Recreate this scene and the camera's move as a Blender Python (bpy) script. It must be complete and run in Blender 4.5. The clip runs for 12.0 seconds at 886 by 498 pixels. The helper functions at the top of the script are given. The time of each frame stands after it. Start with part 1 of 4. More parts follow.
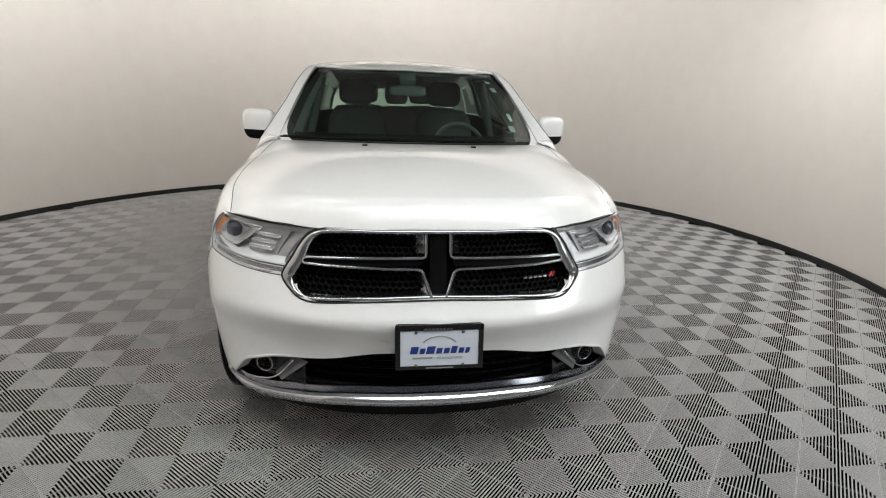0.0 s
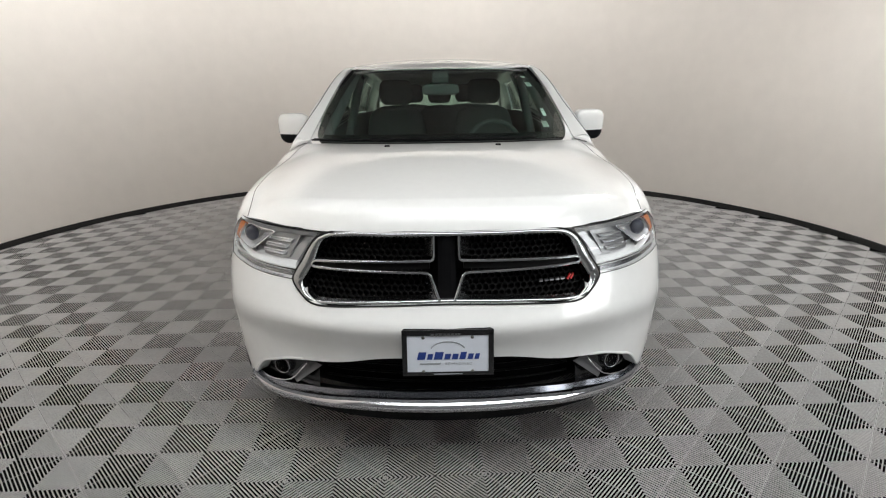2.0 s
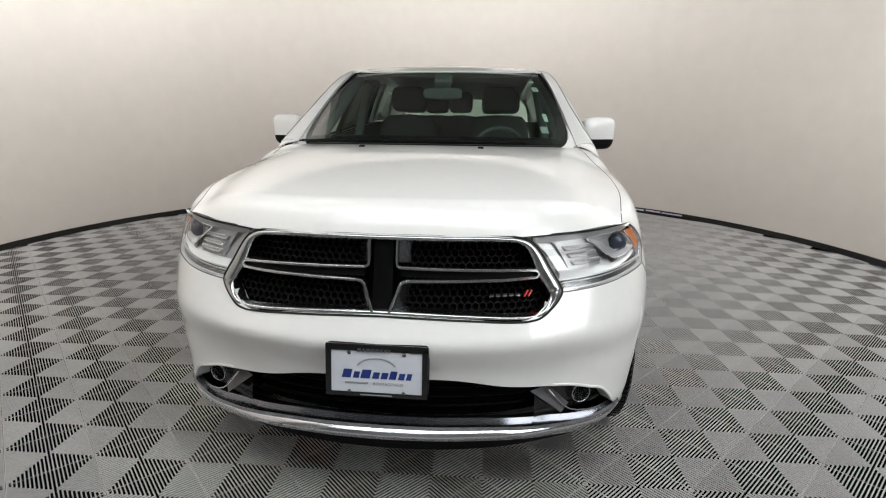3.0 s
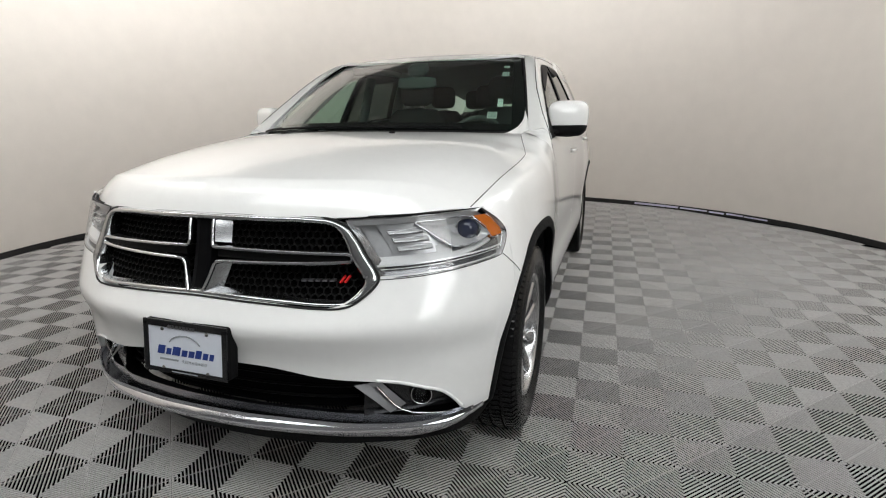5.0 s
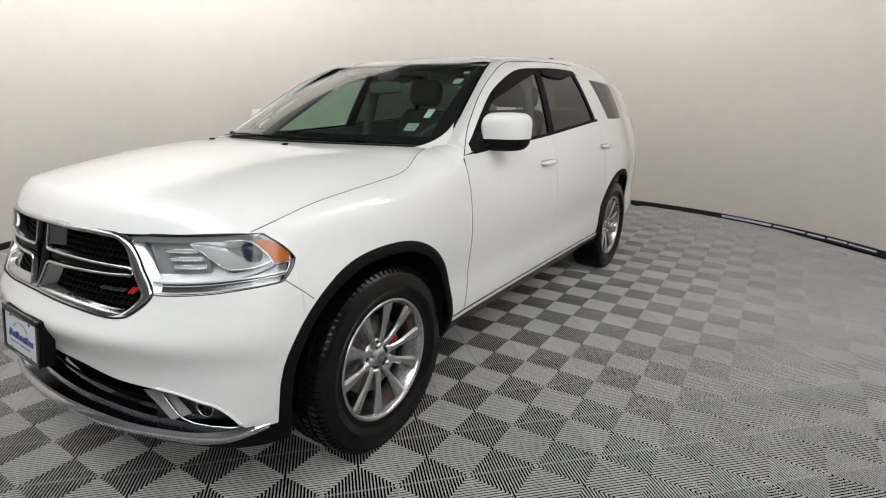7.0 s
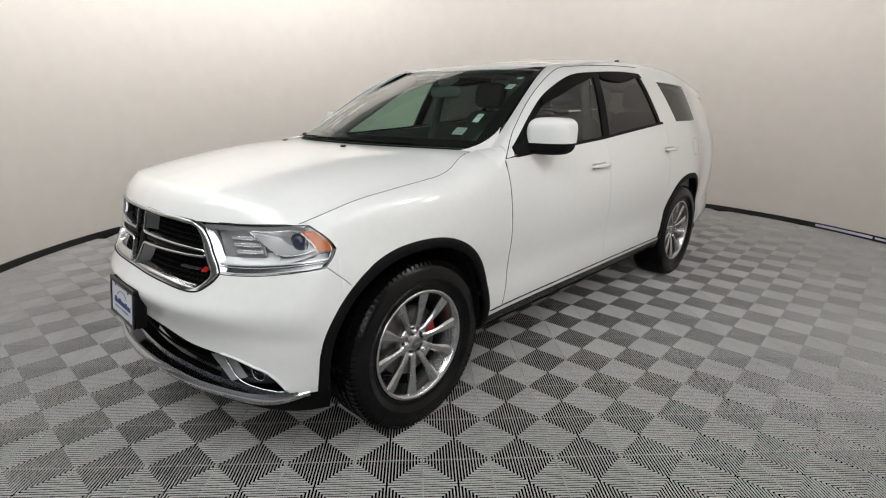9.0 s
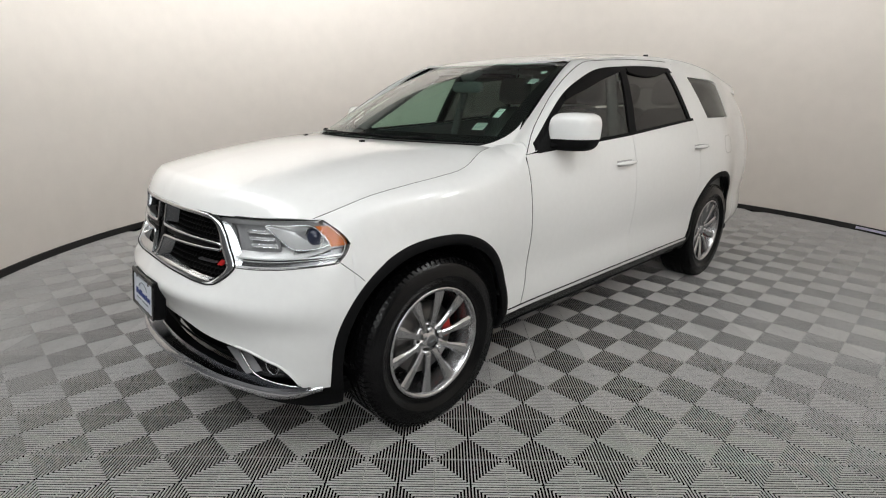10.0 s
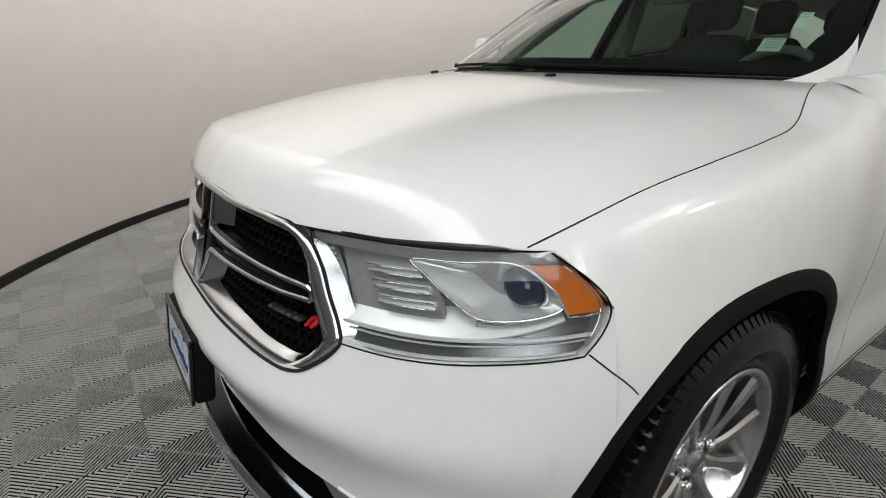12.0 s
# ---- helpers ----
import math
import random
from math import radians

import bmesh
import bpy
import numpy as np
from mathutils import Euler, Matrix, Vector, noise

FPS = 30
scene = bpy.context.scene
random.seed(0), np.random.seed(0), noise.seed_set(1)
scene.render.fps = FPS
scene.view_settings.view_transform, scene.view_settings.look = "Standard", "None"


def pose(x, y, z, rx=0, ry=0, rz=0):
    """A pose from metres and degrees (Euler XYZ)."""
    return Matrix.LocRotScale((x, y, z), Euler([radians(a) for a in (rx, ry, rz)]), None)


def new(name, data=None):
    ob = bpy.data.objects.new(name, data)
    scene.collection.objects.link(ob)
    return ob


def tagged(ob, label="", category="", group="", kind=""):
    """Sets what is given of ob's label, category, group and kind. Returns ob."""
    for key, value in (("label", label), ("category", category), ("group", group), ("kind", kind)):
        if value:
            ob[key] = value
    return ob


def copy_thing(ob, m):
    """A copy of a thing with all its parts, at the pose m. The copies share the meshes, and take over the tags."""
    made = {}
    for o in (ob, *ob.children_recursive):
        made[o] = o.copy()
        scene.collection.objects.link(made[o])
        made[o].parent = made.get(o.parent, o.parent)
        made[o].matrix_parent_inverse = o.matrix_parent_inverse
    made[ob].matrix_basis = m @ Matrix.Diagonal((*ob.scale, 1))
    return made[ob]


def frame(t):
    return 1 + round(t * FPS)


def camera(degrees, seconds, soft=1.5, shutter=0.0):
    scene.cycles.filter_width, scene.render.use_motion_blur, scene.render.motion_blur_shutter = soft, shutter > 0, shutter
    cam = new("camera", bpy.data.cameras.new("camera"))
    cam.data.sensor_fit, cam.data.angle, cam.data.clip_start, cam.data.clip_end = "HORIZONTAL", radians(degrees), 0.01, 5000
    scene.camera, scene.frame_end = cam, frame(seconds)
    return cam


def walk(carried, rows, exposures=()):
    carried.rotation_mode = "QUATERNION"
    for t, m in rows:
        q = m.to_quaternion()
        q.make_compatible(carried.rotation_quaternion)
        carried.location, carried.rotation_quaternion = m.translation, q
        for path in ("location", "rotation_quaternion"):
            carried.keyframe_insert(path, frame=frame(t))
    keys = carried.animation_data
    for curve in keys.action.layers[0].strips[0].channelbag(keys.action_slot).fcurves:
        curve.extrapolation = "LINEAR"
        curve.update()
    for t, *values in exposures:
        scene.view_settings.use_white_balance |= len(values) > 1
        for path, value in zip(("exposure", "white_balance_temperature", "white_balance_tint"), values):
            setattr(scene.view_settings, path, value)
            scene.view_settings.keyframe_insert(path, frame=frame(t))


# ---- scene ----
cam = camera(81.90, 12.0, soft=1.1)
PATH = [
    (0.0, -0.229, -2.536, 1.442, -7.39, -16.37, -1.81),
    (0.5, -0.099, -2.501, 1.437, -3.65, -16.09, -0.75),
    (1.0, -0.046, -2.514, 1.435, -1.49, -16.28, -0.45),
    (1.5, -0.034, -2.510, 1.437, -0.74, -16.29, -0.24),
    (2.0, -0.024, -2.488, 1.441, -0.64, -16.64, 0.80),
    (2.5, 0.109, -2.438, 1.419, -1.06, -16.04, 1.85),
    (2.7, 0.207, -2.382, 1.389, 1.19, -15.17, 0.83),
    (4.3, 0.849, -2.029, 1.272, 15.17, -13.54, 1.08),
    (4.5, 0.985, -2.031, 1.274, 15.36, -14.43, 0.58),
    (5.0, 1.209, -2.003, 1.254, 18.57, -14.06, 0.74),
    (5.5, 1.428, -1.859, 1.322, 21.78, -15.88, -0.62),
    (6.0, 1.746, -1.718, 1.330, 29.75, -20.24, -0.53),
    (6.5, 1.957, -1.547, 1.306, 33.10, -17.93, 0.09),
    (6.7, 2.036, -1.451, 1.340, 33.14, -16.26, -0.34),
    (8.3, 2.364, -1.411, 1.419, 41.94, -15.57, -1.05),
    (8.5, 2.368, -1.422, 1.422, 42.24, -15.82, -0.72),
    (9.0, 2.393, -1.427, 1.418, 43.71, -15.98, -0.52),
    (9.5, 2.403, -1.408, 1.413, 45.50, -16.32, -0.57),
    (10.0, 2.399, -1.376, 1.407, 46.74, -16.30, -0.55),
    (10.5, 2.320, -1.359, 1.368, 51.18, -17.29, 0.04),
    (11.0, 1.977, -1.336, 1.338, 55.74, -19.22, 1.38),
    (11.5, 1.649, -1.169, 1.301, 55.80, -20.52, 1.89),
    (12.0, 1.290, -0.998, 1.259, 54.53, -20.65, 0.58),
]
EXPOSURE = [(0.0, -0.4), (2.7, -0.4), (4.3, -0.46), (6.7, -0.46), (8.5, -0.54), (11.0, -0.5), (12.0, -0.72)]
walk(cam, [(t, pose(x, y, z, 90 + pitch, roll, yaw)) for t, x, y, z, yaw, pitch, roll in PATH], EXPOSURE)

# ---- light ----
world = bpy.data.worlds.new("world")
scene.world = world
world.use_nodes = True
world.node_tree.nodes["Background"].inputs[0].default_value = (0.9, 0.95, 1.0, 1)
world.node_tree.nodes["Background"].inputs[1].default_value = 0.02
CX, CY, RAD = -0.217, 2.122, 4.325   # centre and radius of the round booth
CEIL = 3.90
COVE_POWER, FILL_POWER, SPOT_POWER = 15.0, 10.0, 16.0
COVE = 11                            # wall washers round the booth
LAMPS = []                           # x, y, z, turn, lean, width, length, power
for i in range(COVE):
    ang = math.radians(-8 + 248 * i / (COVE - 1))
    LAMPS.append((CX + 2.45 * math.cos(ang), CY + 2.45 * math.sin(ang), 3.50, math.degrees(ang), -82, 0.8, 1.24, COVE_POWER * (2.6 if ang > 2.5 else 1.1 if ang > 1.9 else 1.5 if ang > 1.0 else .8)))
# panels under the ceiling, over the entrance and to one side of the car; all unseen, the left one added fill
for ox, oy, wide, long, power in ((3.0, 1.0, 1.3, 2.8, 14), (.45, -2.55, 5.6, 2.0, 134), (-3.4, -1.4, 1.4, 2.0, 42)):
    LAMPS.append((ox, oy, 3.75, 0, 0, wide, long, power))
# fill panel added out of view to brighten the car's side and bumper
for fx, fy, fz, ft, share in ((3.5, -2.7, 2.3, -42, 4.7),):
    LAMPS.append((fx, fy, fz, ft, 80, 1.8, 1.6, FILL_POWER * share))
SPOTS = ((2.50, 1.20, 2.85), (2.95, 1.95, 2.60))   # round downlights


# ---- materials ----
def material(name, color, rough=0.5, metal=0.0, grain=0.0, scale=40.0, spot=0.0, bump=0.0, coat=0.0, spec=0.5, vary=0.0):
    """A procedural surface: a base colour with fine grain, broad blotches and relief."""
    m = bpy.data.materials.new(name)
    m.use_nodes = True
    nt = m.node_tree
    b = nt.nodes["Principled BSDF"]
    b.inputs["Base Color"].default_value = (*color, 1)
    b.inputs["Roughness"].default_value = rough
    b.inputs["Metallic"].default_value = metal
    b.inputs["Coat Weight"].default_value = coat
    b.inputs["Coat Roughness"].default_value = 0.06
    b.inputs["Specular IOR Level"].default_value = spec
    tc = nt.nodes.new("ShaderNodeTexCoord")
    last = None
    if grain or spot or vary:
        value = nt.nodes.new("ShaderNodeValue")
        value.outputs[0].default_value = 1.0
        last = value.outputs[0]
        for size, amount in ((scale, grain), (scale / 30, spot)):
            if amount:
                n = nt.nodes.new("ShaderNodeTexNoise")
                n.inputs["Scale"].default_value = size
                n.inputs["Detail"].default_value = 4
                nt.links.new(tc.outputs["Object"], n.inputs["Vector"])
                r = nt.nodes.new("ShaderNodeMapRange")
                r.inputs["From Min"].default_value, r.inputs["From Max"].default_value = 0.3, 0.7
                r.inputs["To Min"].default_value, r.inputs["To Max"].default_value = 1 - amount, 1 + amount
                nt.links.new(n.outputs[0], r.inputs[0])
                mul = nt.nodes.new("ShaderNodeMath")
                mul.operation = "MULTIPLY"
                nt.links.new(last, mul.inputs[0])
                nt.links.new(r.outputs[0], mul.inputs[1])
                last = mul.outputs[0]
        if vary:
            info = nt.nodes.new("ShaderNodeObjectInfo")
            r = nt.nodes.new("ShaderNodeMapRange")
            r.inputs["To Min"].default_value, r.inputs["To Max"].default_value = 1 - vary, 1 + vary
            nt.links.new(info.outputs["Random"], r.inputs[0])
            mul = nt.nodes.new("ShaderNodeMath")
            mul.operation = "MULTIPLY"
            nt.links.new(last, mul.inputs[0])
            nt.links.new(r.outputs[0], mul.inputs[1])
            last = mul.outputs[0]
        vm = nt.nodes.new("ShaderNodeVectorMath")
        vm.operation = "SCALE"
        vm.inputs[0].default_value = color
        nt.links.new(last, vm.inputs["Scale"])
        nt.links.new(vm.outputs[0], b.inputs["Base Color"])
    if bump:
        n = nt.nodes.new("ShaderNodeTexNoise")
        n.inputs["Scale"].default_value = scale * 2
        n.inputs["Detail"].default_value = 3
        nt.links.new(tc.outputs["Object"], n.inputs["Vector"])
        bp = nt.nodes.new("ShaderNodeBump")
        bp.inputs["Strength"].default_value = bump
        bp.inputs["Distance"].default_value = 0.002
        nt.links.new(n.outputs[0], bp.inputs["Height"])
        nt.links.new(bp.outputs[0], b.inputs["Normal"])
    return m


def glass(name, color, rough=0.0, mirror=0.05):
    """A thin pane: tinted see-through with a share of clear reflection that grows at the rim."""
    m = bpy.data.materials.new(name)
    m.use_nodes = True
    nt = m.node_tree
    nt.nodes.remove(nt.nodes["Principled BSDF"])
    out = nt.nodes["Material Output"]
    clear = nt.nodes.new("ShaderNodeBsdfTransparent")
    clear.inputs[0].default_value = (*color, 1)
    gloss = nt.nodes.new("ShaderNodeBsdfGlossy")
    gloss.inputs["Roughness"].default_value = rough
    lw = nt.nodes.new("ShaderNodeLayerWeight")
    lw.inputs["Blend"].default_value = 0.5
    pw = nt.nodes.new("ShaderNodeMath")
    pw.operation = "POWER"
    pw.inputs[1].default_value = 5.5
    nt.links.new(lw.outputs["Facing"], pw.inputs[0])
    fr = nt.nodes.new("ShaderNodeMapRange")
    fr.inputs["To Min"].default_value, fr.inputs["To Max"].default_value = mirror, 1.0
    nt.links.new(pw.outputs[0], fr.inputs[0])
    mix = nt.nodes.new("ShaderNodeMixShader")
    nt.links.new(fr.outputs[0], mix.inputs[0])
    nt.links.new(clear.outputs[0], mix.inputs[1])
    nt.links.new(gloss.outputs[0], mix.inputs[2])
    nt.links.new(mix.outputs[0], out.inputs["Surface"])
    return m


def glow(name, color, strength):
    m = bpy.data.materials.new(name)
    m.use_nodes = True
    b = m.node_tree.nodes["Principled BSDF"]
    b.inputs["Emission Color"].default_value = (*color, 1)
    b.inputs["Emission Strength"].default_value = strength
    return m


PAINT = material("white_pearl_paint", (0.86, 0.86, 0.85), 0.32, 0.0, 0.01, 900, 0.012, 0.0, 1.0)
BLACK = material("black_textured_plastic", (0.006, 0.006, 0.0065), 0.6, 0, 0.15, 300, 0.15, 0.3, spec=0.1)
GLOSS = material("gloss_black_plastic", (0.008, 0.008, 0.009), 0.15, 0, 0.1, 60, 0.1)
GAP = material("dark_gap", (0.012, 0.012, 0.012), 0.9, 0, 0.2, 100)
BRIGHT = material("bright_grille_chrome", (0.50, 0.51, 0.52), 0.2, 1.0, 0.02, 80, 0.02)
CHEEK = material("bright_cheek_chrome", (0.34, 0.345, 0.355), 0.20, 1.0, 0.02, 80, 0.02)
# lip chrome again, with the dark intake it mirrors put into the colour
SHADE_CHROME = material("shaded_chrome_lip", (0.42, 0.43, 0.46), 0.18, 1.0, 0.02, 80, 0.02)
LIPCHROME = material("satin_chrome_lip", (0.74, 0.75, 0.78), 0.18, 1.0, 0.02, 80, 0.02)
FOGTRIM = material("satin_silver_plastic", (0.13, 0.13, 0.135), 0.38, 0.4, 0.05, 120, 0.05)
BOWL = material("bright_lamp_bowl", (0.72, 0.72, 0.72), 0.26, 0.55, 0.02, 80, 0.02)
TRAY = material("grey_lamp_tray", (0.22, 0.22, 0.225), 0.25, 0.8, 0.05, 80, 0.05)
HEX = material("satin_black_mesh", (0.003, 0.003, 0.003), 0.45, 0, 0.1, 60, 0.1, spec=0.08)
CHROME = material("chrome", (0.80, 0.81, 0.82), 0.10, 1.0, 0.02, 80, 0.02)
ALLOY = material("machined_alloy", (0.58, 0.58, 0.59), 0.26, 1.0, 0.06, 120, 0.05, 0.15)
ALLOY_DARK = material("shaded_alloy", (0.22, 0.22, 0.23), 0.32, 0.9, 0.06, 120, 0.05)
RUBBER = material("tyre_rubber", (0.004, 0.004, 0.0043), 0.24, 0, 0.25, 90, 0.25, 0.2, spec=0.25)
STEEL = material("brake_steel", (0.14, 0.135, 0.13), 0.35, 1.0, 0.1, 200, 0.1)
RED = material("red_caliper_paint", (0.55, 0.03, 0.02), 0.4, 0, 0.05, 60)
AMBER = material("amber_reflector", (0.60, 0.15, 0.012), 0.25, 0, 0.08, 150, 0.1, 0.5)
TRIM = material("dark_interior_plastic", (0.10, 0.102, 0.104), 0.7, 0, 0.1, 200, 0.1, 0.3)
CLOTH = material("black_seat_cloth", (0.07, 0.07, 0.072), 0.9, 0, 0.3, 500, 0.15, 0.5)
LIGHTTRIM = material("grey_headliner", (0.50, 0.49, 0.47), 0.9, 0, 0.1, 400, 0.05, 0.3)
LABEL = material("white_paper_label", (0.75, 0.77, 0.75), 0.6, 0, 0.03, 200)
INK = material("grey_print", (0.25, 0.27, 0.29), 0.6, 0, 0.05, 200)
BLUE = material("blue_print", (0.012, 0.035, 0.19), 0.5, 0, 0.05, 200)
REDINK = material("red_enamel", (0.6, 0.02, 0.02), 0.3, 0, 0.05, 100)
PLATE = material("plate_white", (0.58, 0.61, 0.67), 0.35, 0, 0.02, 60, 0.02)
REFLECTOR = material("lamp_reflector", (0.78, 0.78, 0.78), 0.30, 0.35, 0.03, 60, 0.03)
HOUSING = material("lamp_housing_grey", (0.42, 0.42, 0.425), 0.30, 0.5, 0.05, 80, 0.05)
TAIL = material("red_tail_lens", (0.35, 0.01, 0.012), 0.15, 0, 0.05, 60)
WINDSHIELD = glass("green_windshield_glass", (0.56, 0.78, 0.67), mirror=0.10)
SIDEGLASS = glass("side_glass", (0.62, 0.70, 0.65))
DARKGLASS = glass("privacy_glass", (0.10, 0.10, 0.10))
CLEAR = glass("clear_lens", (0.93, 0.94, 0.95), mirror=0.03)
PROJ = material("projector_lens", (0.03, 0.035, 0.06), 0.05, 0, 0.02, 40)
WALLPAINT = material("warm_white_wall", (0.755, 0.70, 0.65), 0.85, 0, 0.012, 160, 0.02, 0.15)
CEILPAINT = material("unseen_ceiling_grey", (0.36, 0.355, 0.35), 0.9, 0, 0.02, 90, 0.02)
BASE = material("black_rubber_base", (0.012, 0.011, 0.011), 0.6, 0, 0.2, 60, 0.2, 0.2)
LEAK = material("lavender_light_leak", (0.72, 0.70, 0.86), 0.5, 0, 0.1, 30, 0.2)
TILE = material("grey_ribbed_tile", (0.47, 0.462, 0.454), 0.45, 0, 0.10, 60, 0.08, 0.1, spec=0.22, vary=0.06)
SUB = material("black_subfloor", (0.004, 0.004, 0.004), 0.9, 0, 0.2, 30, 0.1, spec=0.02)
GRILLE = material("grille_black_plastic", (0.003, 0.003, 0.0035), 0.5, 0, 0.1, 60, 0.1, spec=0.06)
HALL = material("grey_hall_paint", (0.20, 0.20, 0.205), 0.8, 0, 0.03, 60, 0.05, 0.1)
CONCRETE = material("grey_concrete", (0.16, 0.155, 0.15), 0.8, 0, 0.1, 20, 0.1, 0.2)
DIFF = glow("lamp_diffuser", (0.98, 1.0, 0.995), 1.5)


# ---- helpers for meshes ----
def finish(bm, smooth=True):
    bmesh.ops.recalc_face_normals(bm, faces=bm.faces)
    for f in bm.faces:
        f.smooth = smooth


def part(name, bm, mat, parent=None, label=""):
    me = bpy.data.meshes.new(name)
    bm.to_mesh(me)
    bm.free()
    me.materials.append(mat)
    ob = new(name, me)
    if parent is not None:
        ob.parent = parent
    if label:
        tagged(ob, label)
    return ob


def spl(*keys):
    """A smooth curve through (t, value) keys."""
    ts = [k[0] for k in keys]
    vs = [np.array(k[1:], dtype=float) for k in keys]
    n = len(ts)
    slopes = []
    for i in range(n):
        if i == 0:
            slopes.append((vs[1] - vs[0]) / (ts[1] - ts[0]))
        elif i == n - 1:
            slopes.append((vs[-1] - vs[-2]) / (ts[-1] - ts[-2]))
        else:
            a, b = (vs[i] - vs[i - 1]) / (ts[i] - ts[i - 1]), (vs[i + 1] - vs[i]) / (ts[i + 1] - ts[i])
            wa, wb = ts[i + 1] - ts[i], ts[i] - ts[i - 1]
            slopes.append((a * wa + b * wb) / (wa + wb))

    def f(t):
        if t <= ts[0]:
            r = vs[0] + slopes[0] * (t - ts[0])
        elif t >= ts[-1]:
            r = vs[-1] + slopes[-1] * (t - ts[-1])
        else:
            i = 0
            while t > ts[i + 1]:
                i += 1
            d = ts[i + 1] - ts[i]
            s = (t - ts[i]) / d
            r = (vs[i] * (1 + 2 * s) * (1 - s) ** 2 + slopes[i] * d * s * (1 - s) ** 2
                 + vs[i + 1] * s * s * (3 - 2 * s) - slopes[i + 1] * d * s * s * (1 - s))
        return r if len(r) > 1 else float(r[0])
    return f


def lin(*keys):
    ts, vs = [k[0] for k in keys], [k[1] for k in keys]
    return lambda t: float(np.interp(t, ts, vs))


def grid(f, nu, nv, rim=0.012, drop=None):
    """A panel from f(a, b), a and b from 0 to 1, with its border folded back by rim."""
    bm = bmesh.new()
    vs = [[bm.verts.new(f(i / nu, j / nv)) for j in range(nv + 1)] for i in range(nu + 1)]
    for i in range(nu):
        for j in range(nv):
            quad = [vs[i][j], vs[i + 1][j], vs[i + 1][j + 1], vs[i][j + 1]]
            if len({tuple(round(c, 6) for c in v.co) for v in quad}) >= 3:
                bm.faces.new(quad)
    bmesh.ops.remove_doubles(bm, verts=bm.verts, dist=1e-6)
    if drop:
        bmesh.ops.delete(bm, geom=[fc for fc in bm.faces if drop(fc.calc_center_median())], context="FACES")
    bm.normal_update()
    mid = Vector((0, 1.7, .7))
    if sum(fc.normal.dot(fc.calc_center_median() - mid) * fc.calc_area() for fc in bm.faces) < 0:
        bmesh.ops.reverse_faces(bm, faces=bm.faces)
        bm.normal_update()
    for fc in bm.faces:
        fc.smooth = True
    if rim:
        border = [e for e in bm.edges if e.is_boundary]
        normals = {v: v.normal.copy() for e in border for v in e.verts}
        for e in border:
            e.smooth = False
        made = bmesh.ops.extrude_edge_only(bm, edges=border)["geom"]
        low = [v for v in made if isinstance(v, bmesh.types.BMVert)]
        for v in low:
            src = [e.other_vert(v) for e in v.link_edges if e.other_vert(v) in normals]
            if src:
                v.co -= normals[src[0]] * rim
    return bm


def box(bm, sx, sy, sz, m=None, bevel=0.0):
    made = bmesh.ops.create_cube(bm, size=1.0, matrix=(m or Matrix()) @ Matrix.Diagonal((sx, sy, sz, 1)))
    if bevel:
        es = list({e for v in made["verts"] for e in v.link_edges})
        bmesh.ops.bevel(bm, geom=es, offset=bevel, segments=2, affect="EDGES", profile=0.5)


def boxed(sx, sy, sz, m=None, bevel=0.0):
    bm = bmesh.new()
    box(bm, sx, sy, sz, m, bevel)
    return bm


def tube(points, radius, sides=6, closed=False, flat=1.0, up=(0, 0, 1)):
    """A rod along points; flat squeezes it along up."""
    bm = bmesh.new()
    rings = []
    n = len(points)
    pts = [Vector(p) for p in points]
    for i, p in enumerate(pts):
        a = pts[i - 1] if (i or closed) else pts[i]
        b = pts[(i + 1) % n] if (i < n - 1 or closed) else pts[i]
        d = (b - a).normalized()
        side = d.cross(Vector(up))
        side = side.normalized() if side.length > 1e-5 else Vector((1, 0, 0))
        top = side.cross(d).normalized()
        rings.append([bm.verts.new(p + side * math.cos(2 * math.pi * k / sides) * radius
                                   + top * math.sin(2 * math.pi * k / sides) * radius * flat) for k in range(sides)])
    for i in range(n if closed else n - 1):
        r, s = rings[i], rings[(i + 1) % n]
        for k in range(sides):
            bm.faces.new((r[k], r[(k + 1) % sides], s[(k + 1) % sides], s[k]))
    if not closed:
        bm.faces.new(rings[0])
        bm.faces.new(rings[-1])
    finish(bm)
    return bm


def lathe(profile, steps=48, axis="x"):
    """Turns (radius, along) round the x axis."""
    bm = bmesh.new()
    rings = []
    for k in range(steps):
        a = 2 * math.pi * k / steps
        rings.append([bm.verts.new((d, r * math.cos(a), r * math.sin(a))) for r, d in profile])
    for k in range(steps):
        r, s = rings[k], rings[(k + 1) % steps]
        for i in range(len(profile) - 1):
            bm.faces.new((r[i], r[i + 1], s[i + 1], s[i]))
    bmesh.ops.remove_doubles(bm, verts=bm.verts, dist=1e-6)
    finish(bm)
    return bm


def mirror(p):
    return (-p[0], p[1], p[2])


# ---- the booth ----
def arc(a0, a1, n):
    return [math.radians(a0 + (a1 - a0) * i / n) for i in range(n + 1)]


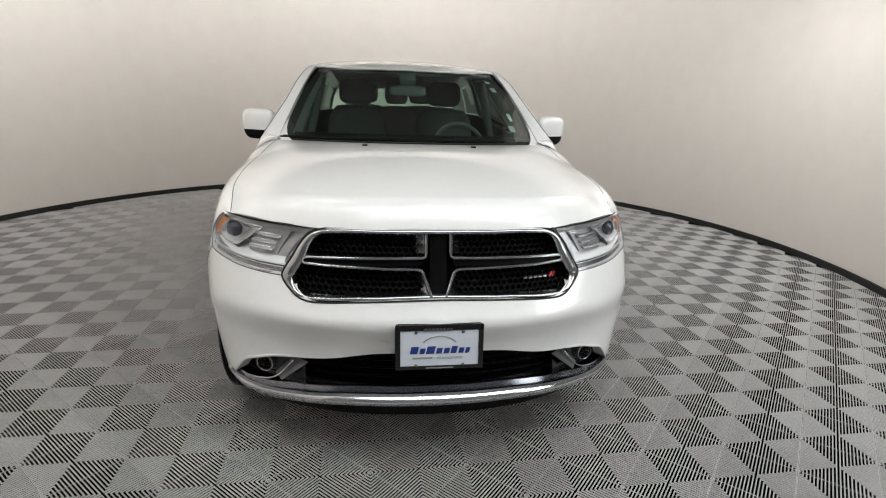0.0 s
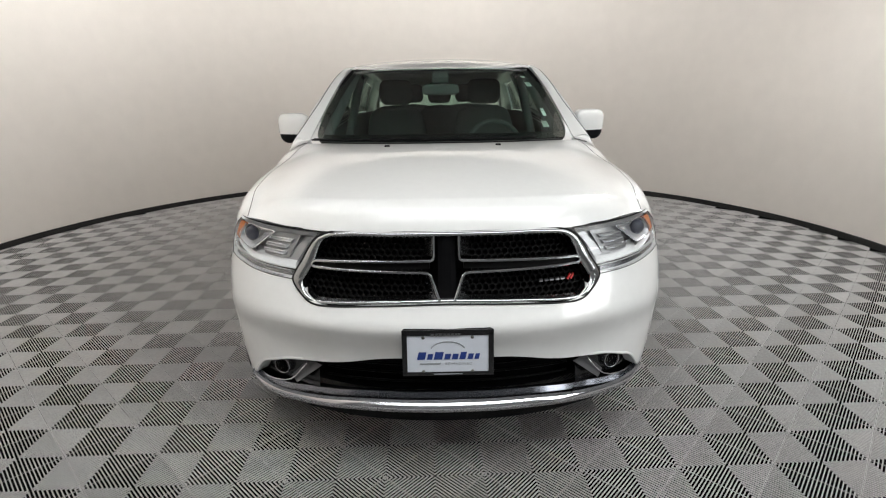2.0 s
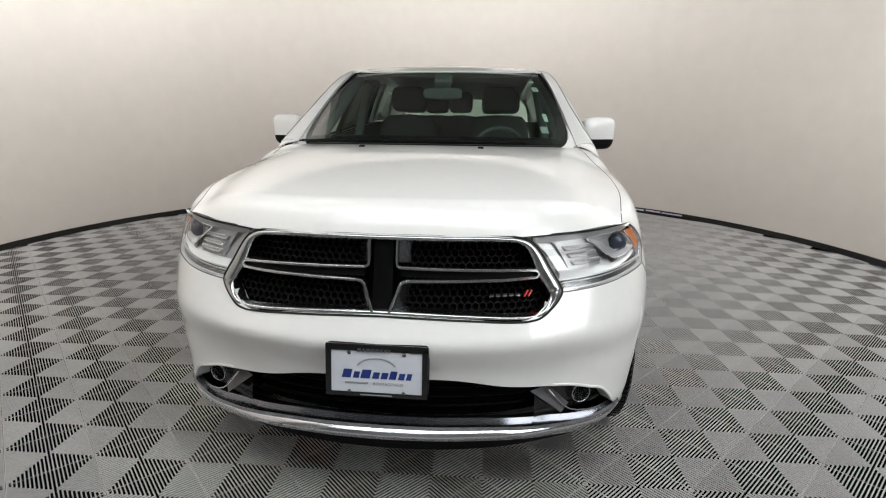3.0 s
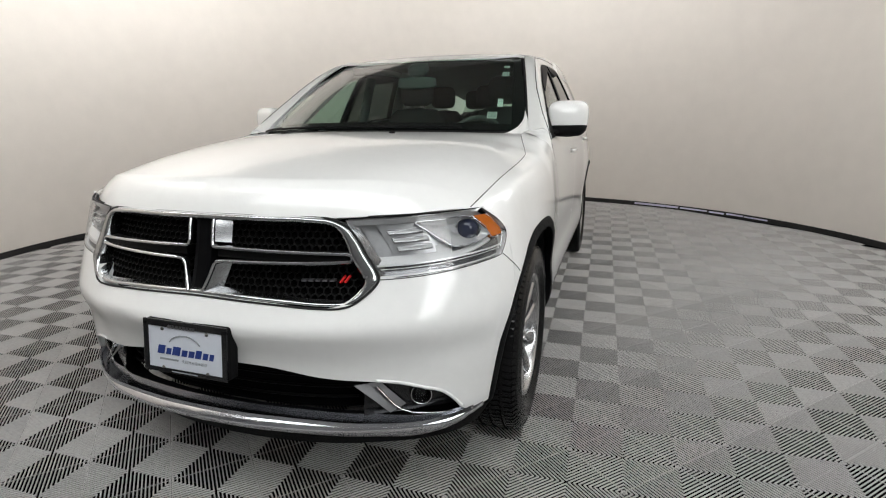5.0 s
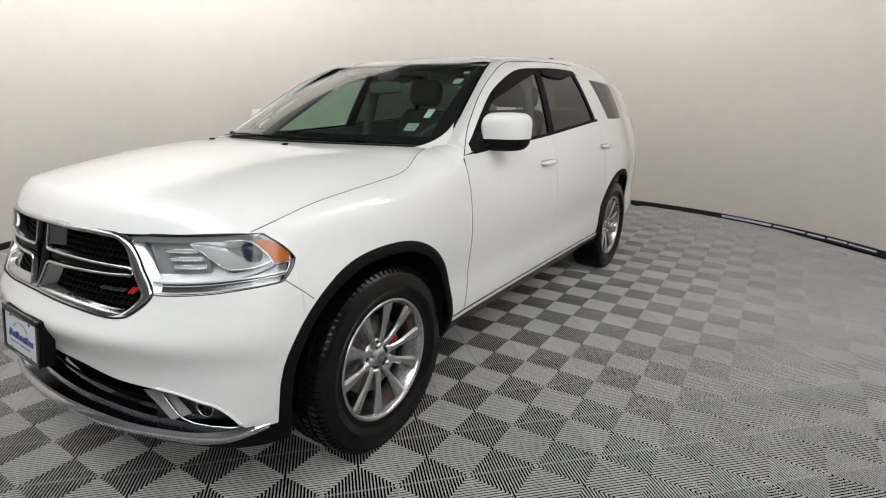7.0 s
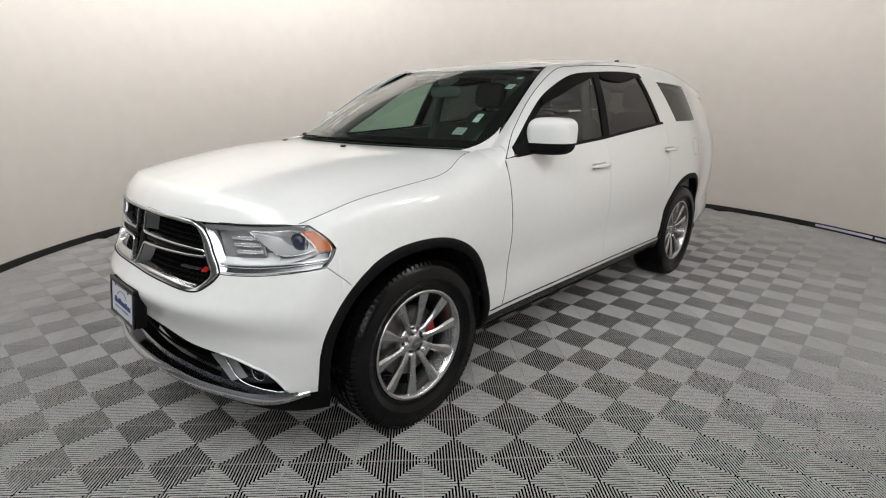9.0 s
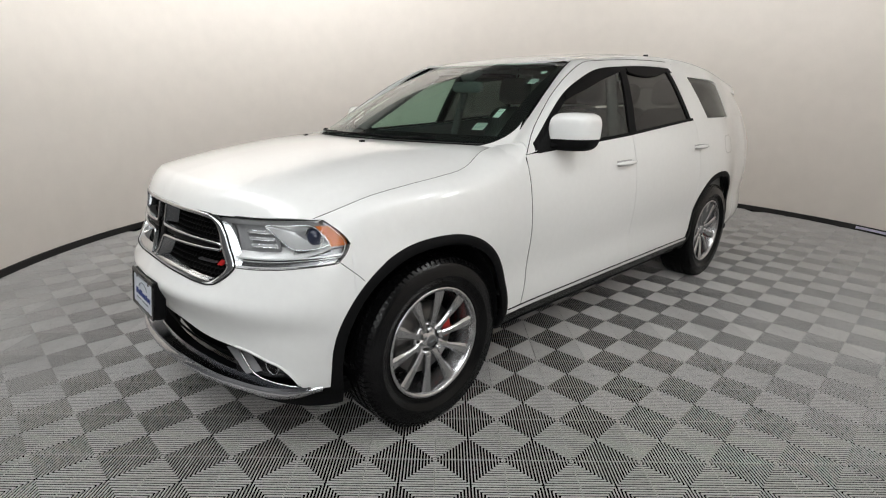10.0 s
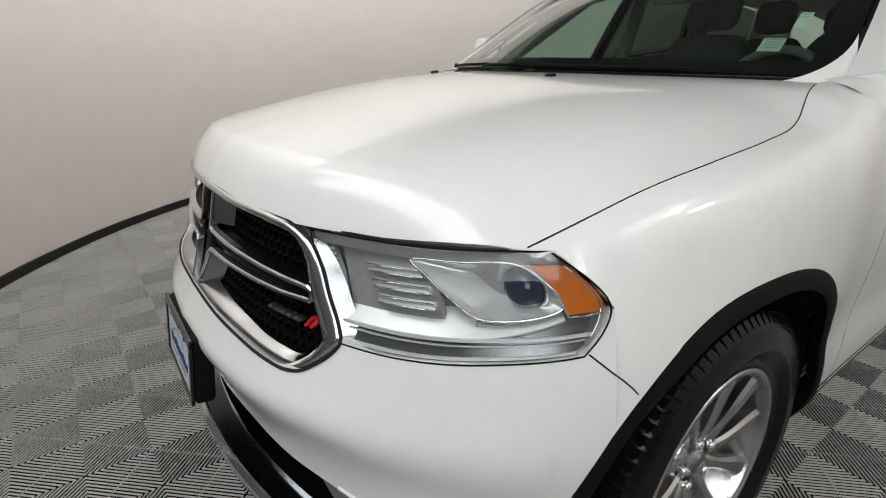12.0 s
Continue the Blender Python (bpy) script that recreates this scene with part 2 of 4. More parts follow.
def ring_wall(name, r0, r1, z0, z1, a0, a1, n, mat, label, wobble=0.0):
    bm = bmesh.new()
    cols = []
    for i, a in enumerate(arc(a0, a1, n)):
        w = wobble * noise.noise((i * 0.35, 3.1, 0))
        cols.append([bm.verts.new((CX + r * math.cos(a), CY + r * math.sin(a), z)) for r, z in ((r0 + w, z0), (r0 + w, z1), (r1, z1), (r1, z0))])
    for c, d in zip(cols, cols[1:]):
        for k in range(4):
            f = bm.faces.new((c[k], d[k], d[(k + 1) % 4], c[(k + 1) % 4]))
            f.smooth = k in (0, 2)
    bm.faces.new(cols[0])
    bm.faces.new(cols[-1])
    bmesh.ops.recalc_face_normals(bm, faces=bm.faces)
    for e in bm.edges:
        if len({f.smooth for f in e.link_faces}) > 1:
            e.smooth = False
    return tagged(part(name, bm, mat), label, "wall", kind="structure")


OPEN0, OPEN1 = -33.0, 258.0   # the wall runs from the one side of the entrance round to the other
ring_wall("wall_round", RAD, RAD + 0.15, 0.0, CEIL, OPEN0, OPEN1, 150, WALLPAINT, "curved warm white painted booth wall", 0.012)
tagged(ring_wall("baseboard", RAD - 0.022, RAD - 0.001, 0.0, 0.060, OPEN0, OPEN1, 150, BASE, "black rubber baseboard along the curved wall"), category="baseboard")

# pale strips along the foot of the wall: light leaking under it, painted as colour
for a0, a1, z0, z1 in ((66.5, 58.0, .022, .048), (57.6, 52.6, .026, .045), (52.2, 49.5, .022, .042), (49.1, 46.2, .028, .047), (45.9, 42.0, .026, .043)):
    tagged(ring_wall("leak_strip", RAD - .027, RAD - .0225, z0, z1, a1, a0, 10, LEAK, "pale strip painted as light leaking under the wall"), category="trim")

# unseen hall round the entrance, added; its grey sets what the chrome mirrors
for nm, sx, sy, px, py in (("wall_south", 12.0, 0.15, 0, -5.2), ("wall_east", 0.15, 5.5, 6.0, -2.5), ("wall_west", 0.15, 5.5, -6.0, -2.5)):
    tagged(part(nm, boxed(sx, sy, CEIL, pose(px, py, CEIL / 2)), HALL), "unseen plain grey hall wall", "wall", kind="structure")
for nm, x0, x1 in (("wall_return_west", -5.93, CX + RAD * math.cos(math.radians(OPEN1))), ("wall_return_east", CX + RAD * math.cos(math.radians(OPEN0)), 5.93)):
    yy = CY + RAD * math.sin(math.radians(OPEN1 if x0 < -5 else OPEN0)) + 0.05
    tagged(part(nm, boxed(abs(x1 - x0), 0.15, CEIL, pose((x0 + x1) / 2, yy, CEIL / 2)), HALL), "unseen plain grey return wall", "wall", kind="structure")
# unseen ceiling; its grey holds down the reflections in the windshield
tagged(part("ceiling", boxed(12.4, 12.4, 0.1, pose(0, 1.0, CEIL + 0.05)), CEILPAINT), "unseen plain grey ceiling of the booth", "ceiling", kind="structure")

# lamps round the wall and over the entrance, and the added fill panel
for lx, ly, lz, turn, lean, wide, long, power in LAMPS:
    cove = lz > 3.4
    lamp = tagged(new("ceiling_light"), "unseen large white soft ceiling panel" if cove else "unseen white fill panel tilted towards the car", "ceiling light", "ceiling panels" if cove else "front panels")
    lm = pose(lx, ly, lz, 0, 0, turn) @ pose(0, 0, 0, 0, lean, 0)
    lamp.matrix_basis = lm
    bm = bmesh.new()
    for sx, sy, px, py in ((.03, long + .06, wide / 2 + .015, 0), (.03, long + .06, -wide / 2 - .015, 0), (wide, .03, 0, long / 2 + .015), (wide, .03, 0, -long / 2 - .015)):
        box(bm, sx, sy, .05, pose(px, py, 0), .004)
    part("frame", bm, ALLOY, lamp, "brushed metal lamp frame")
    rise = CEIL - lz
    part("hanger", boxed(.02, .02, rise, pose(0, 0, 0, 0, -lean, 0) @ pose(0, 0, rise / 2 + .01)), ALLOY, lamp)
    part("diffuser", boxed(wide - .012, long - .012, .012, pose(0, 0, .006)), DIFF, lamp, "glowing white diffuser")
    # plate added to block the diffuser's glow from behind, out of reflections
    part("back_plate", boxed(wide + .05, long + .05, .012, pose(0, 0, .033), .003), CEILPAINT, lamp, "unseen back plate blocking the lamp glow")
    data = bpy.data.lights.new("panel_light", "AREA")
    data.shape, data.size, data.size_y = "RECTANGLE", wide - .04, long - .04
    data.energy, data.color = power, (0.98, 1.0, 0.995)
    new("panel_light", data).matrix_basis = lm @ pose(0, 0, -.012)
for lx, ly, lz in SPOTS:
    lamp = tagged(new("downlight"), "round white downlight hanging from the ceiling", "downlight", "downlights")
    lamp.matrix_basis = pose(lx, ly, lz)
    bm = bmesh.new()
    bmesh.ops.create_cone(bm, cap_ends=True, segments=24, radius1=.205, radius2=.15, depth=.12, matrix=pose(0, 0, .075))
    part("can", bm, ALLOY, lamp, "brushed metal lamp can")
    part("hanger", boxed(.02, .02, CEIL - lz - .13, pose(0, 0, (CEIL - lz + .13) / 2)), ALLOY, lamp)
    bm = bmesh.new()
    bmesh.ops.create_cone(bm, cap_ends=True, segments=24, radius1=.195, radius2=.195, depth=.008, matrix=pose(0, 0, .010))
    part("diffuser", bm, DIFF, lamp, "glowing white diffuser")
    data = bpy.data.lights.new("downlight_light", "AREA")
    data.shape, data.size = "DISK", .36
    data.energy, data.color = SPOT_POWER, (0.98, 1.0, 0.995)
    new("downlight_light", data).matrix_basis = pose(lx, ly, lz)


# ---- the car's shape ----
# plan of the widest line of the body, front centre to rear centre
PLAN = spl((0, 0, -0.865), (1, 0.2, -0.853), (2, 0.4, -0.815), (3, 0.55, -0.760), (4, 0.69, -0.688), (5, 0.80, -0.600),
           (6, 0.885, -0.490), (7, 0.932, -0.36), (8, 0.950, -0.18), (9, 0.954, 0.0), (10, 0.950, 0.3), (11, 0.938, 0.6),
           (12, 0.936, 1.2), (13, 0.938, 1.8), (14, 0.942, 2.4), (15, 0.950, 2.9), (16, 0.940, 3.2), (17, 0.874, 3.6),
           (18, 0.850, 3.9), (19, 0.78, 4.09), (20, 0.5, 4.18), (21, 0, 4.21))
FRONT = spl((.2, -.11), (.28, -.055), (.35, -.010), (.42, -.026), (.50, -.034), (.57, -.020), (.625, .004), (.648, .012), (.672, .012), (.70, -.004), (.78, -.044), (.9, -.082), (1.0, -.112), (1.1, -.20))
MID = spl((.2, -.11), (.28, -.055), (.35, -.010), (.42, -.022), (.50, -.030), (.57, -.016), (.625, .004), (.648, .012), (.672, .012), (.70, -.002), (.8, -.048), (.9, -.075), (1.0, -.105), (1.1, -.20))
CORNER = spl((.2, -.10), (.28, -.05), (.35, -.016), (.42, -.014), (.50, -.010), (.57, -.008), (.635, .006), (.675, .006), (.72, -.005), (.8, -.026), (.9, -.055), (1.0, -.090), (1.1, -.18))
WING = spl((.2, -.12), (.3, -.06), (.4, -.026), (.5, -.006), (.6, 0), (.7, -.002), (.8, -.012), (.9, -.034), (1.0, -.060), (1.1, -.11), (1.2, -.16))
SIDE = spl((.2, -.13), (.3, -.065), (.4, -.014), (.5, -.006), (.58, -.012), (.66, -.008), (.74, .000), (.85, .003), (.95, -.002), (1.05, -.016), (1.15, -.040),
           (1.25, -.076), (1.35, -.114), (1.45, -.156), (1.55, -.204), (1.62, -.245), (1.7, -.31), (1.8, -.41))
PROFILES = ((0, FRONT), (2.5, MID), (5, CORNER), (7, WING), (10, SIDE), (18, SIDE), (21, SIDE))


def bulge(y, z):
    b = 0.0
    for yc in (0.0, 3.043):
        b += 0.010 * math.exp(-((y - yc) / 0.42) ** 2 - ((z - 0.72) / 0.26) ** 2)
    return b


def skin(k, z, off=0.0):
    """A point of the body's skin: k along the plan (minus: the other side), z its height."""
    side, k = (-1 if k < 0 else 1), abs(k)
    p = PLAN(k)
    t = PLAN(k + 0.01) - PLAN(max(k - 0.01, 0))
    if k < 0.01:
        t = np.array([1.0, 0.0])
    t = t / np.hypot(*t)
    for (k0, f0), (k1, f1) in zip(PROFILES, PROFILES[1:]):
        if k0 <= k <= k1:
            s = (k - k0) / (k1 - k0)
            s = s * s * (3 - 2 * s) * 0.5 + s * 0.5
            o = f0(z) * (1 - s) + f1(z) * s
            break
    o += bulge(p[1], z) * (1 if 6 < k < 18 else 0 if k < 5 else max(0, min(1, k - 5))) + off
    return Vector((side * (p[0] + t[1] * o), p[1] - t[0] * o, z))


_KY = [PLAN(i / 20)[1] for i in range(421)]


def kat(y):
    """The plan place whose y is given."""
    return float(np.interp(y, _KY, [i / 20 for i in range(421)]))


_KX = [PLAN(i / 20)[0] for i in range(141)]


def kx(x):
    return float(np.interp(x, _KX, [i / 20 for i in range(141)]))


def flank(y, z, off=0.0):
    return skin(kat(y), z, off)


def arch(y, yc, grow=0.0):
    """Height of a wheel arch's edge at y, or 0."""
    a, b = 0.475 + grow, 0.500 + grow
    d = abs(y - yc) / a
    return 0.38 + b * max(0.0, 1 - d ** 2.25) ** (1 / 2.25) if d < 1 else 0.0


def side_copy(fn):
    """Runs fn for both sides: mir turns a point over to that side."""
    for mir in (lambda p: tuple(p), mirror):
        fn(mir)


car = tagged(new("car"), "white pearl suv with chrome cross grille parked on tiled floor", "car")
ARCH_F, ARCH_R = -0.03, 3.03
DOORF = lin((.42, .553), (.55, .585), (.8, .600), (1.05, .592), (1.2, .575))
SILL = 0.425
# where hood and wing meet
SEAM = spl((-.5, .784, .992), (-.38, .805, 1.026), (-.287, .822, 1.053), (-.1, .838, 1.082), (.089, .842, 1.103), (.196, .836, 1.116), (.263, .821, 1.132), (.32, .803, 1.155), (.37, .788, 1.176), (.42, .776, 1.186), (.62, .765, 1.198))


def belt(y):
    return lin((.6, 1.160), (.72, 1.167), (1.6, 1.212), (2.55, 1.282), (2.84, 1.293), (3.4, 1.293), (4.2, 1.29))(y)


WINTOP = spl((.60, 1.165), (.70, 1.228), (.85, 1.334), (1.01, 1.432), (1.21, 1.512), (1.40, 1.568), (1.781, 1.609), (2.42, 1.627), (2.65, 1.619), (3.29, 1.595), (3.8, 1.52))
ROOFEDGE = spl((.60, .781, 1.203), (.80, .741, 1.338), (1.0, .697, 1.471), (1.18, .656, 1.578), (1.31, .630, 1.635), (1.5, .628, 1.655), (2.0, .640, 1.696),
               (2.6, .650, 1.706), (3.0, .648, 1.684), (3.5, .630, 1.622), (4.05, .59, 1.53))


def zfront(y):
    return lin((-.500, .991), (-.478, .974), (-.452, .955), (-.412, .908))(y) if y < -.412 else 0.0


def wing(mir):
    def f(a, b):
        y = -.500 + .0879 * a * 9 if a <= 1 / 9 else -.4119 + 1.0019 * (a - 11 / 90) * 90 / 79
        zb = max(zfront(y), arch(y, ARCH_F), SILL)
        rear = max(0.0, min(1.0, (y - .18) / .40))
        zs = min(0.90 + 0.06 * (y + .5) / 1.0, 0.97) + .135 * rear * rear * (3 - 2 * rear)
        if y > 0:
            zz = zb + (zs - zb) * min(b / .6, 1) if b <= .6 else 1.1
            y *= (DOORF(zz) - .003) / .590
            zb = max(arch(y, ARCH_F), SILL)
        k = kat(y)
        if y < -0.30:
            zs = max(zb + 0.002, zs, .910 - .05 * max(0.0, y + .412))
            if y < -.46:
                zs = zb + .001
        sx, sz = SEAM(y)
        if b <= 0.6:
            return mir(skin(k, zb + (zs - zb) * b / 0.6))
        s = (b - 0.6) / 0.4
        p0 = skin(k, zs)
        up = skin(k, zs + 0.01) - p0
        p3 = Vector((sx, y, sz))
        h = (p3 - p0).length
        full = max(0.0, min(1.0, (y + .50) / .14))
        p1 = p0 + up.normalized() * h * 0.45 * full + (p3 - p0) * (1 - full) / 3
        p2 = p3 + Vector((1, 0, -0.22)).normalized() * h * 0.40 * full + (p0 - p3) * (1 - full) / 3
        return mir(p0 * (1 - s) ** 3 + p1 * 3 * s * (1 - s) ** 2 + p2 * 3 * s * s * (1 - s) + p3 * s ** 3)
    part("front_fender", grid(f, 90, 26, drop=lambda c: -.4121 < c.y < -.4119 and c.z < .9095), PAINT, car, "white pearl front fender")


side_copy(wing)


def hood_edge(x):
    """The front edge of the hood above grille and lamps."""
    k = kx(abs(x) * 1.055)
    z = lin((0, .985), (.40, .982), (.60, .984), (.780, .990))(abs(x))
    p = skin(k, z, 0.004)
    return Vector((x, p.y, z))


def glass_foot(x):
    """The lower edge of the windshield."""
    s = min(abs(x) / 0.775, 1.05)
    return Vector((x, 0.17 + 0.455 * s ** 2.2, 1.226 - 0.024 * s ** 2))


def hood(a, b):
    # a across, b front to back
    u = 2 * a - 1
    y_edge = -0.5 + 0.97 * b
    half = SEAM(y_edge)
    x = u * half[0]
    fr = hood_edge(u * 0.780)
    re = glass_foot(u * 0.768) + Vector((0, -0.035, -0.012))
    # each length line rises quickly from the nose and then runs nearly straight
    y = fr.y + (re.y - fr.y) * b
    rise = 1 - (1 - b) ** 1.55
    nose = 0.085 * min(1, b / .075) ** .52 * (1 - b) ** 1.5
    z = fr.z + (re.z - fr.z) * rise + nose * (1 - abs(u) ** 8)
    w = abs(u) ** 7
    ez = half[1]
    ey = y_edge
    crease = 0.001 * math.exp(-((abs(u) - 0.62) / 0.16) ** 2) * math.sin(math.pi * b)
    return (x, y * (1 - w) + ey * w, z * (1 - w) + ez * w + crease)


part("hood", grid(hood, 48, 40, 0.02), PAINT, car, "white pearl hood with raised centre")


# ---- doors and sides ----
def side_panel(name, y0, y1, z0, z1, mat, label="", nu=28, nv=20, off=0.0, rim=0.012):
    """A panel of the flank: y0, y1 as functions of z; z0, z1 as functions of y."""
    def one(mir):
        def f(a, b):
            ym = y0(0.8) + (y1(0.8) - y0(0.8)) * a
            zz = z0(ym) + (z1(ym) - z0(ym)) * b
            y = y0(zz) + (y1(zz) - y0(zz)) * a
            zz = max(z0(y), z0(y) + (z1(y) - z0(y)) * b)
            return mir(flank(y, zz, off))
        out.append(part(name, grid(f, nu, nv, rim), mat, car, label))
    out = []
    side_copy(one)
    return out


DOORM = lin((.42, 1.640), (.8, 1.650), (1.2, 1.640), (1.65, 1.690))
DOORR = lin((.42, 2.57), (.8, 2.610), (1.28, 2.600), (1.65, 2.50))
side_panel("front_door", lambda z: DOORF(z) + .004, lambda z: DOORM(z) - .0014, lambda y: SILL, belt, PAINT, "white pearl front door", 30, 24)
side_panel("rear_door", lambda z: DOORM(z) + .0014, lambda z: DOORR(z) - .0014, lambda y: max(SILL, arch(y, ARCH_R)), belt, PAINT, "white pearl rear door", 40, 24)


def quarter_low(y):
    return max(SILL if y < 3.6 else 0.36, arch(y, ARCH_R))


side_panel("quarter_panel", lambda z: DOORR(z) + .0014, lambda z: 3.98, quarter_low, lambda y: belt(y), PAINT, "white pearl rear quarter panel", 60, 24)
side_panel("side_sill", lambda z: ARCH_F + .455, lambda z: ARCH_R - .455, lambda y: .345, lambda y: SILL - .030, GLOSS, "gloss black side sill", 20, 6, 0.004, 0.05)


side_panel("rocker", lambda z: ARCH_F + .475, lambda z: ARCH_R - .475, lambda y: SILL - .028, lambda y: SILL - .010, PAINT, "white rocker strip under the doors", 20, 3, .002)


def trim_line(name, pts, r, mat, label="", parent=None, flat=1.0):
    out = []
    for m in (lambda p: tuple(p), mirror):
        out.append(part(name, tube([m(p) for p in pts], r, 6, flat=flat), mat, parent or car, label))
    return out


# gaps between the panels
trim_line("panel_gap", [flank(DOORF(z), z, -.002) for z in np.linspace(SILL, 1.165, 24)], .0022, GAP)
trim_line("panel_gap", [flank(DOORM(z), z, -.002) for z in np.linspace(SILL, 1.21, 24)], .0010, GAP)
trim_line("panel_gap", [flank(DOORR(z), max(z, arch(DOORR(z), ARCH_R)), -.002) for z in np.linspace(.60, 1.28, 24)], .0010, GAP)
trim_line("panel_gap", [flank(y, SILL - .004, -.004) for y in np.linspace(.46, 2.56, 30)], .006, GAP)
trim_line("panel_gap", [(SEAM(y)[0] + .001, y, SEAM(y)[1] - .001) for y in np.linspace(-.49, .45, 50)], .0017, GAP)


# wheel arches: a black flare round the opening and a liner inside
def flare(mir, yc, a0, a1):
    def f(a, b):
        th = math.radians(a0 + (a1 - a0) * a)
        c, s = math.cos(th), math.sin(th)
        def rim(g):
            aa, bb = .475 + g, .500 + g
            e = 2 / 2.25
            return yc - aa * math.copysign(abs(c) ** e, c), .38 + bb * math.copysign(abs(s) ** e, s) if s > 0 else .38 + bb * s
        g = -0.043 * (1 - b)
        y, z = rim(g + .002)
        tuck = .010 * max(0.0, min(1.0, (-.27 - y) / .10)) if yc < 1 else 0.0
        return mir(flank(y, max(z, .2), .001 - tuck + .006 * math.sin(math.pi * min(b * 1.0, 1)) ** 0.6))
    part("wheel_arch_trim", grid(f, 64, 6, 0.03), BLACK, car, "black textured plastic wheel arch trim")

    def g(a, b):
        th = math.radians(a0 + (a1 - a0) * a)
        c, s = math.cos(th), math.sin(th)
        r = .46
        y = yc - (r - .03) * c
        xo = flank(y, .5).x - .03
        return mir((xo + (.51 - xo) * b, y, max(.15, .40 + r * s)))
    part("wheel_liner", grid(g, 40, 4, 0), BLACK, car, "black wheel well liner")

    def h(a, b):
        th = math.radians(a0 + (a1 - a0) * a)
        return mir((.51, yc - .44 * b * math.cos(th), max(.15, .40 + .46 * b * math.sin(th))))
    part("wheel_well_back", grid(h, 30, 3, 0), BLACK, car)


for yc in (ARCH_F, ARCH_R):
    side_copy(lambda mir: flare(mir, yc, -7, 187))

# underbody
part("underbody", boxed(1.62, 4.3, 0.06, pose(0, 1.68, .285), .02), BLACK, car, "black underbody panel")


# ---- glass house ----
def rail(mir):
    def f(a, b):
        y = .60 + 3.30 * a
        p0 = flank(y, WINTOP(y) + (.012 if y < 2.45 else -.03))
        ex, ez = ROOFEDGE(y)
        p3 = Vector((ex, y + .0, ez))
        h = (p3 - p0).length
        up = (flank(y, p0.z + .02) - flank(y, p0.z)).normalized()
        p1 = p0 + up * h * .62
        p2 = p3 + Vector((.9, 0, .12 if y < 1.2 else .12 - .24 * min(1, (y - 1.2) / .3))).normalized() * h * .45
        return mir(p0 * (1 - b) ** 3 + p1 * 3 * b * (1 - b) ** 2 + p2 * 3 * b * b * (1 - b) + p3 * b ** 3)
    part("roof_rail", grid(f, 80, 10, .02), PAINT, car, "white pearl pillar and roof side rail")


side_copy(rail)


def roof(a, b):
    u = 2 * a - 1
    front = 1.195 + .115 * u * u
    y = front + (4.06 - front) * b
    ex, ez = ROOFEDGE(y)
    crown = spl((1.2, .0), (1.31, .018), (1.45, .030), (1.7, .036), (2.0, .040), (2.8, .036), (3.6, .034), (4.06, .05))(y)
    zc = ez + crown
    if y < 1.31:
        zc = 1.624 + (y - 1.195) * .21
        ez = min(ez, zc) if abs(u) > .97 else zc
        ex = .625
    return (u * ex, y, ez + (zc - ez) * (1 - abs(u) ** 2.4))


part("roof_panel", grid(roof, 30, 50, .015), PAINT, car, "white pearl roof panel")


def windshield(a, b):
    u = 2 * a - 1
    lo = glass_foot(u * .768)
    hi = Vector((u * .618, 1.192 + .115 * u * u, 1.619 + .006 * (1 - u * u)))
    p = lo.lerp(hi, b)
    bow = .030 * math.sin(math.pi * b)
    return (p.x, p.y - bow * .45, p.z + bow * .9)


ws = part("windshield", grid(windshield, 30, 20, 0), WINDSHIELD, car, "green tinted windshield with paper labels")
ws.visible_shadow = False


def glass_band(name, u0, u1, v0, v1, mat, lift):
    def f(a, b):
        p = windshield(u0 + (u1 - u0) * a, v0 + (v1 - v0) * b)
        return (p[0], p[1] - lift * .5, p[2] + lift)
    return part(name, grid(f, 30, 4, 0), mat, car)


for args in ((0, 1, 0, .07), (0, 1, .955, 1), (0, .040, 0, 1), (.960, 1, 0, 1)):
    glass_band("windshield_border", *args, GRILLE, -.006)
trim_line("panel_gap", [(ROOFEDGE(y)[0] - .016, y, ROOFEDGE(y)[1] - .012) for y in np.linspace(.80, 1.32, 30)], .006, GRILLE)
part("cowl", grid(lambda a, b: tuple(glass_foot((2 * a - 1) * .76) + Vector((0, -.05 + .05 * b, -.03 + .022 * b))), 30, 2, .01), BLACK, car, "black plastic cowl under the windshield")


def fillet(mir):
    """White body round the lower corner of the windshield."""
    def f(a, b):
        th = math.radians(-90 + 90 * a)
        u, v = 1 - .082 + .082 * math.cos(th), .195 + .248 * math.sin(th)
        u, v = u + (1.016 - u) * b, v + (-.055 - v) * b
        p = windshield(u, v)
        return mir((p[0], p[1] - .004, p[2] + .007))
    part("pillar_base", grid(f, 20, 6, .006), PAINT, car, "white body round the windshield corner")


side_copy(fillet)


def pillar_patch(a, b):
    """The body between fender, door, hood and windshield: a from front to rear, b upwards."""
    s = min(a / .6, 1)
    y, z = .500 + .086 * s, 1.060 + .102 * s
    if a > .6:
        y, z = .586 + .088 * (a - .6) / .4, 1.162 + .010 * (a - .6) / .4
    p0 = flank(y, z, .0006)
    yt = .49 + .21 * a
    ex, ez = ROOFEDGE(max(yt, .60))
    front = max(0.0, (.60 - yt) / .11)
    p3 = Vector((ex + .001 - .012 * front, yt, ez + .002 - .006 * front))
    h = (p3 - p0).length
    up = (flank(y, z + .02) - flank(y, z)).normalized()
    p1 = p0 + up * h * .42
    p2 = p3 + Vector((.95, 0, -.12)).normalized() * h * .36
    return p0 * (1 - b) ** 3 + p1 * 3 * b * (1 - b) ** 2 + p2 * 3 * b * b * (1 - b) + p3 * b ** 3


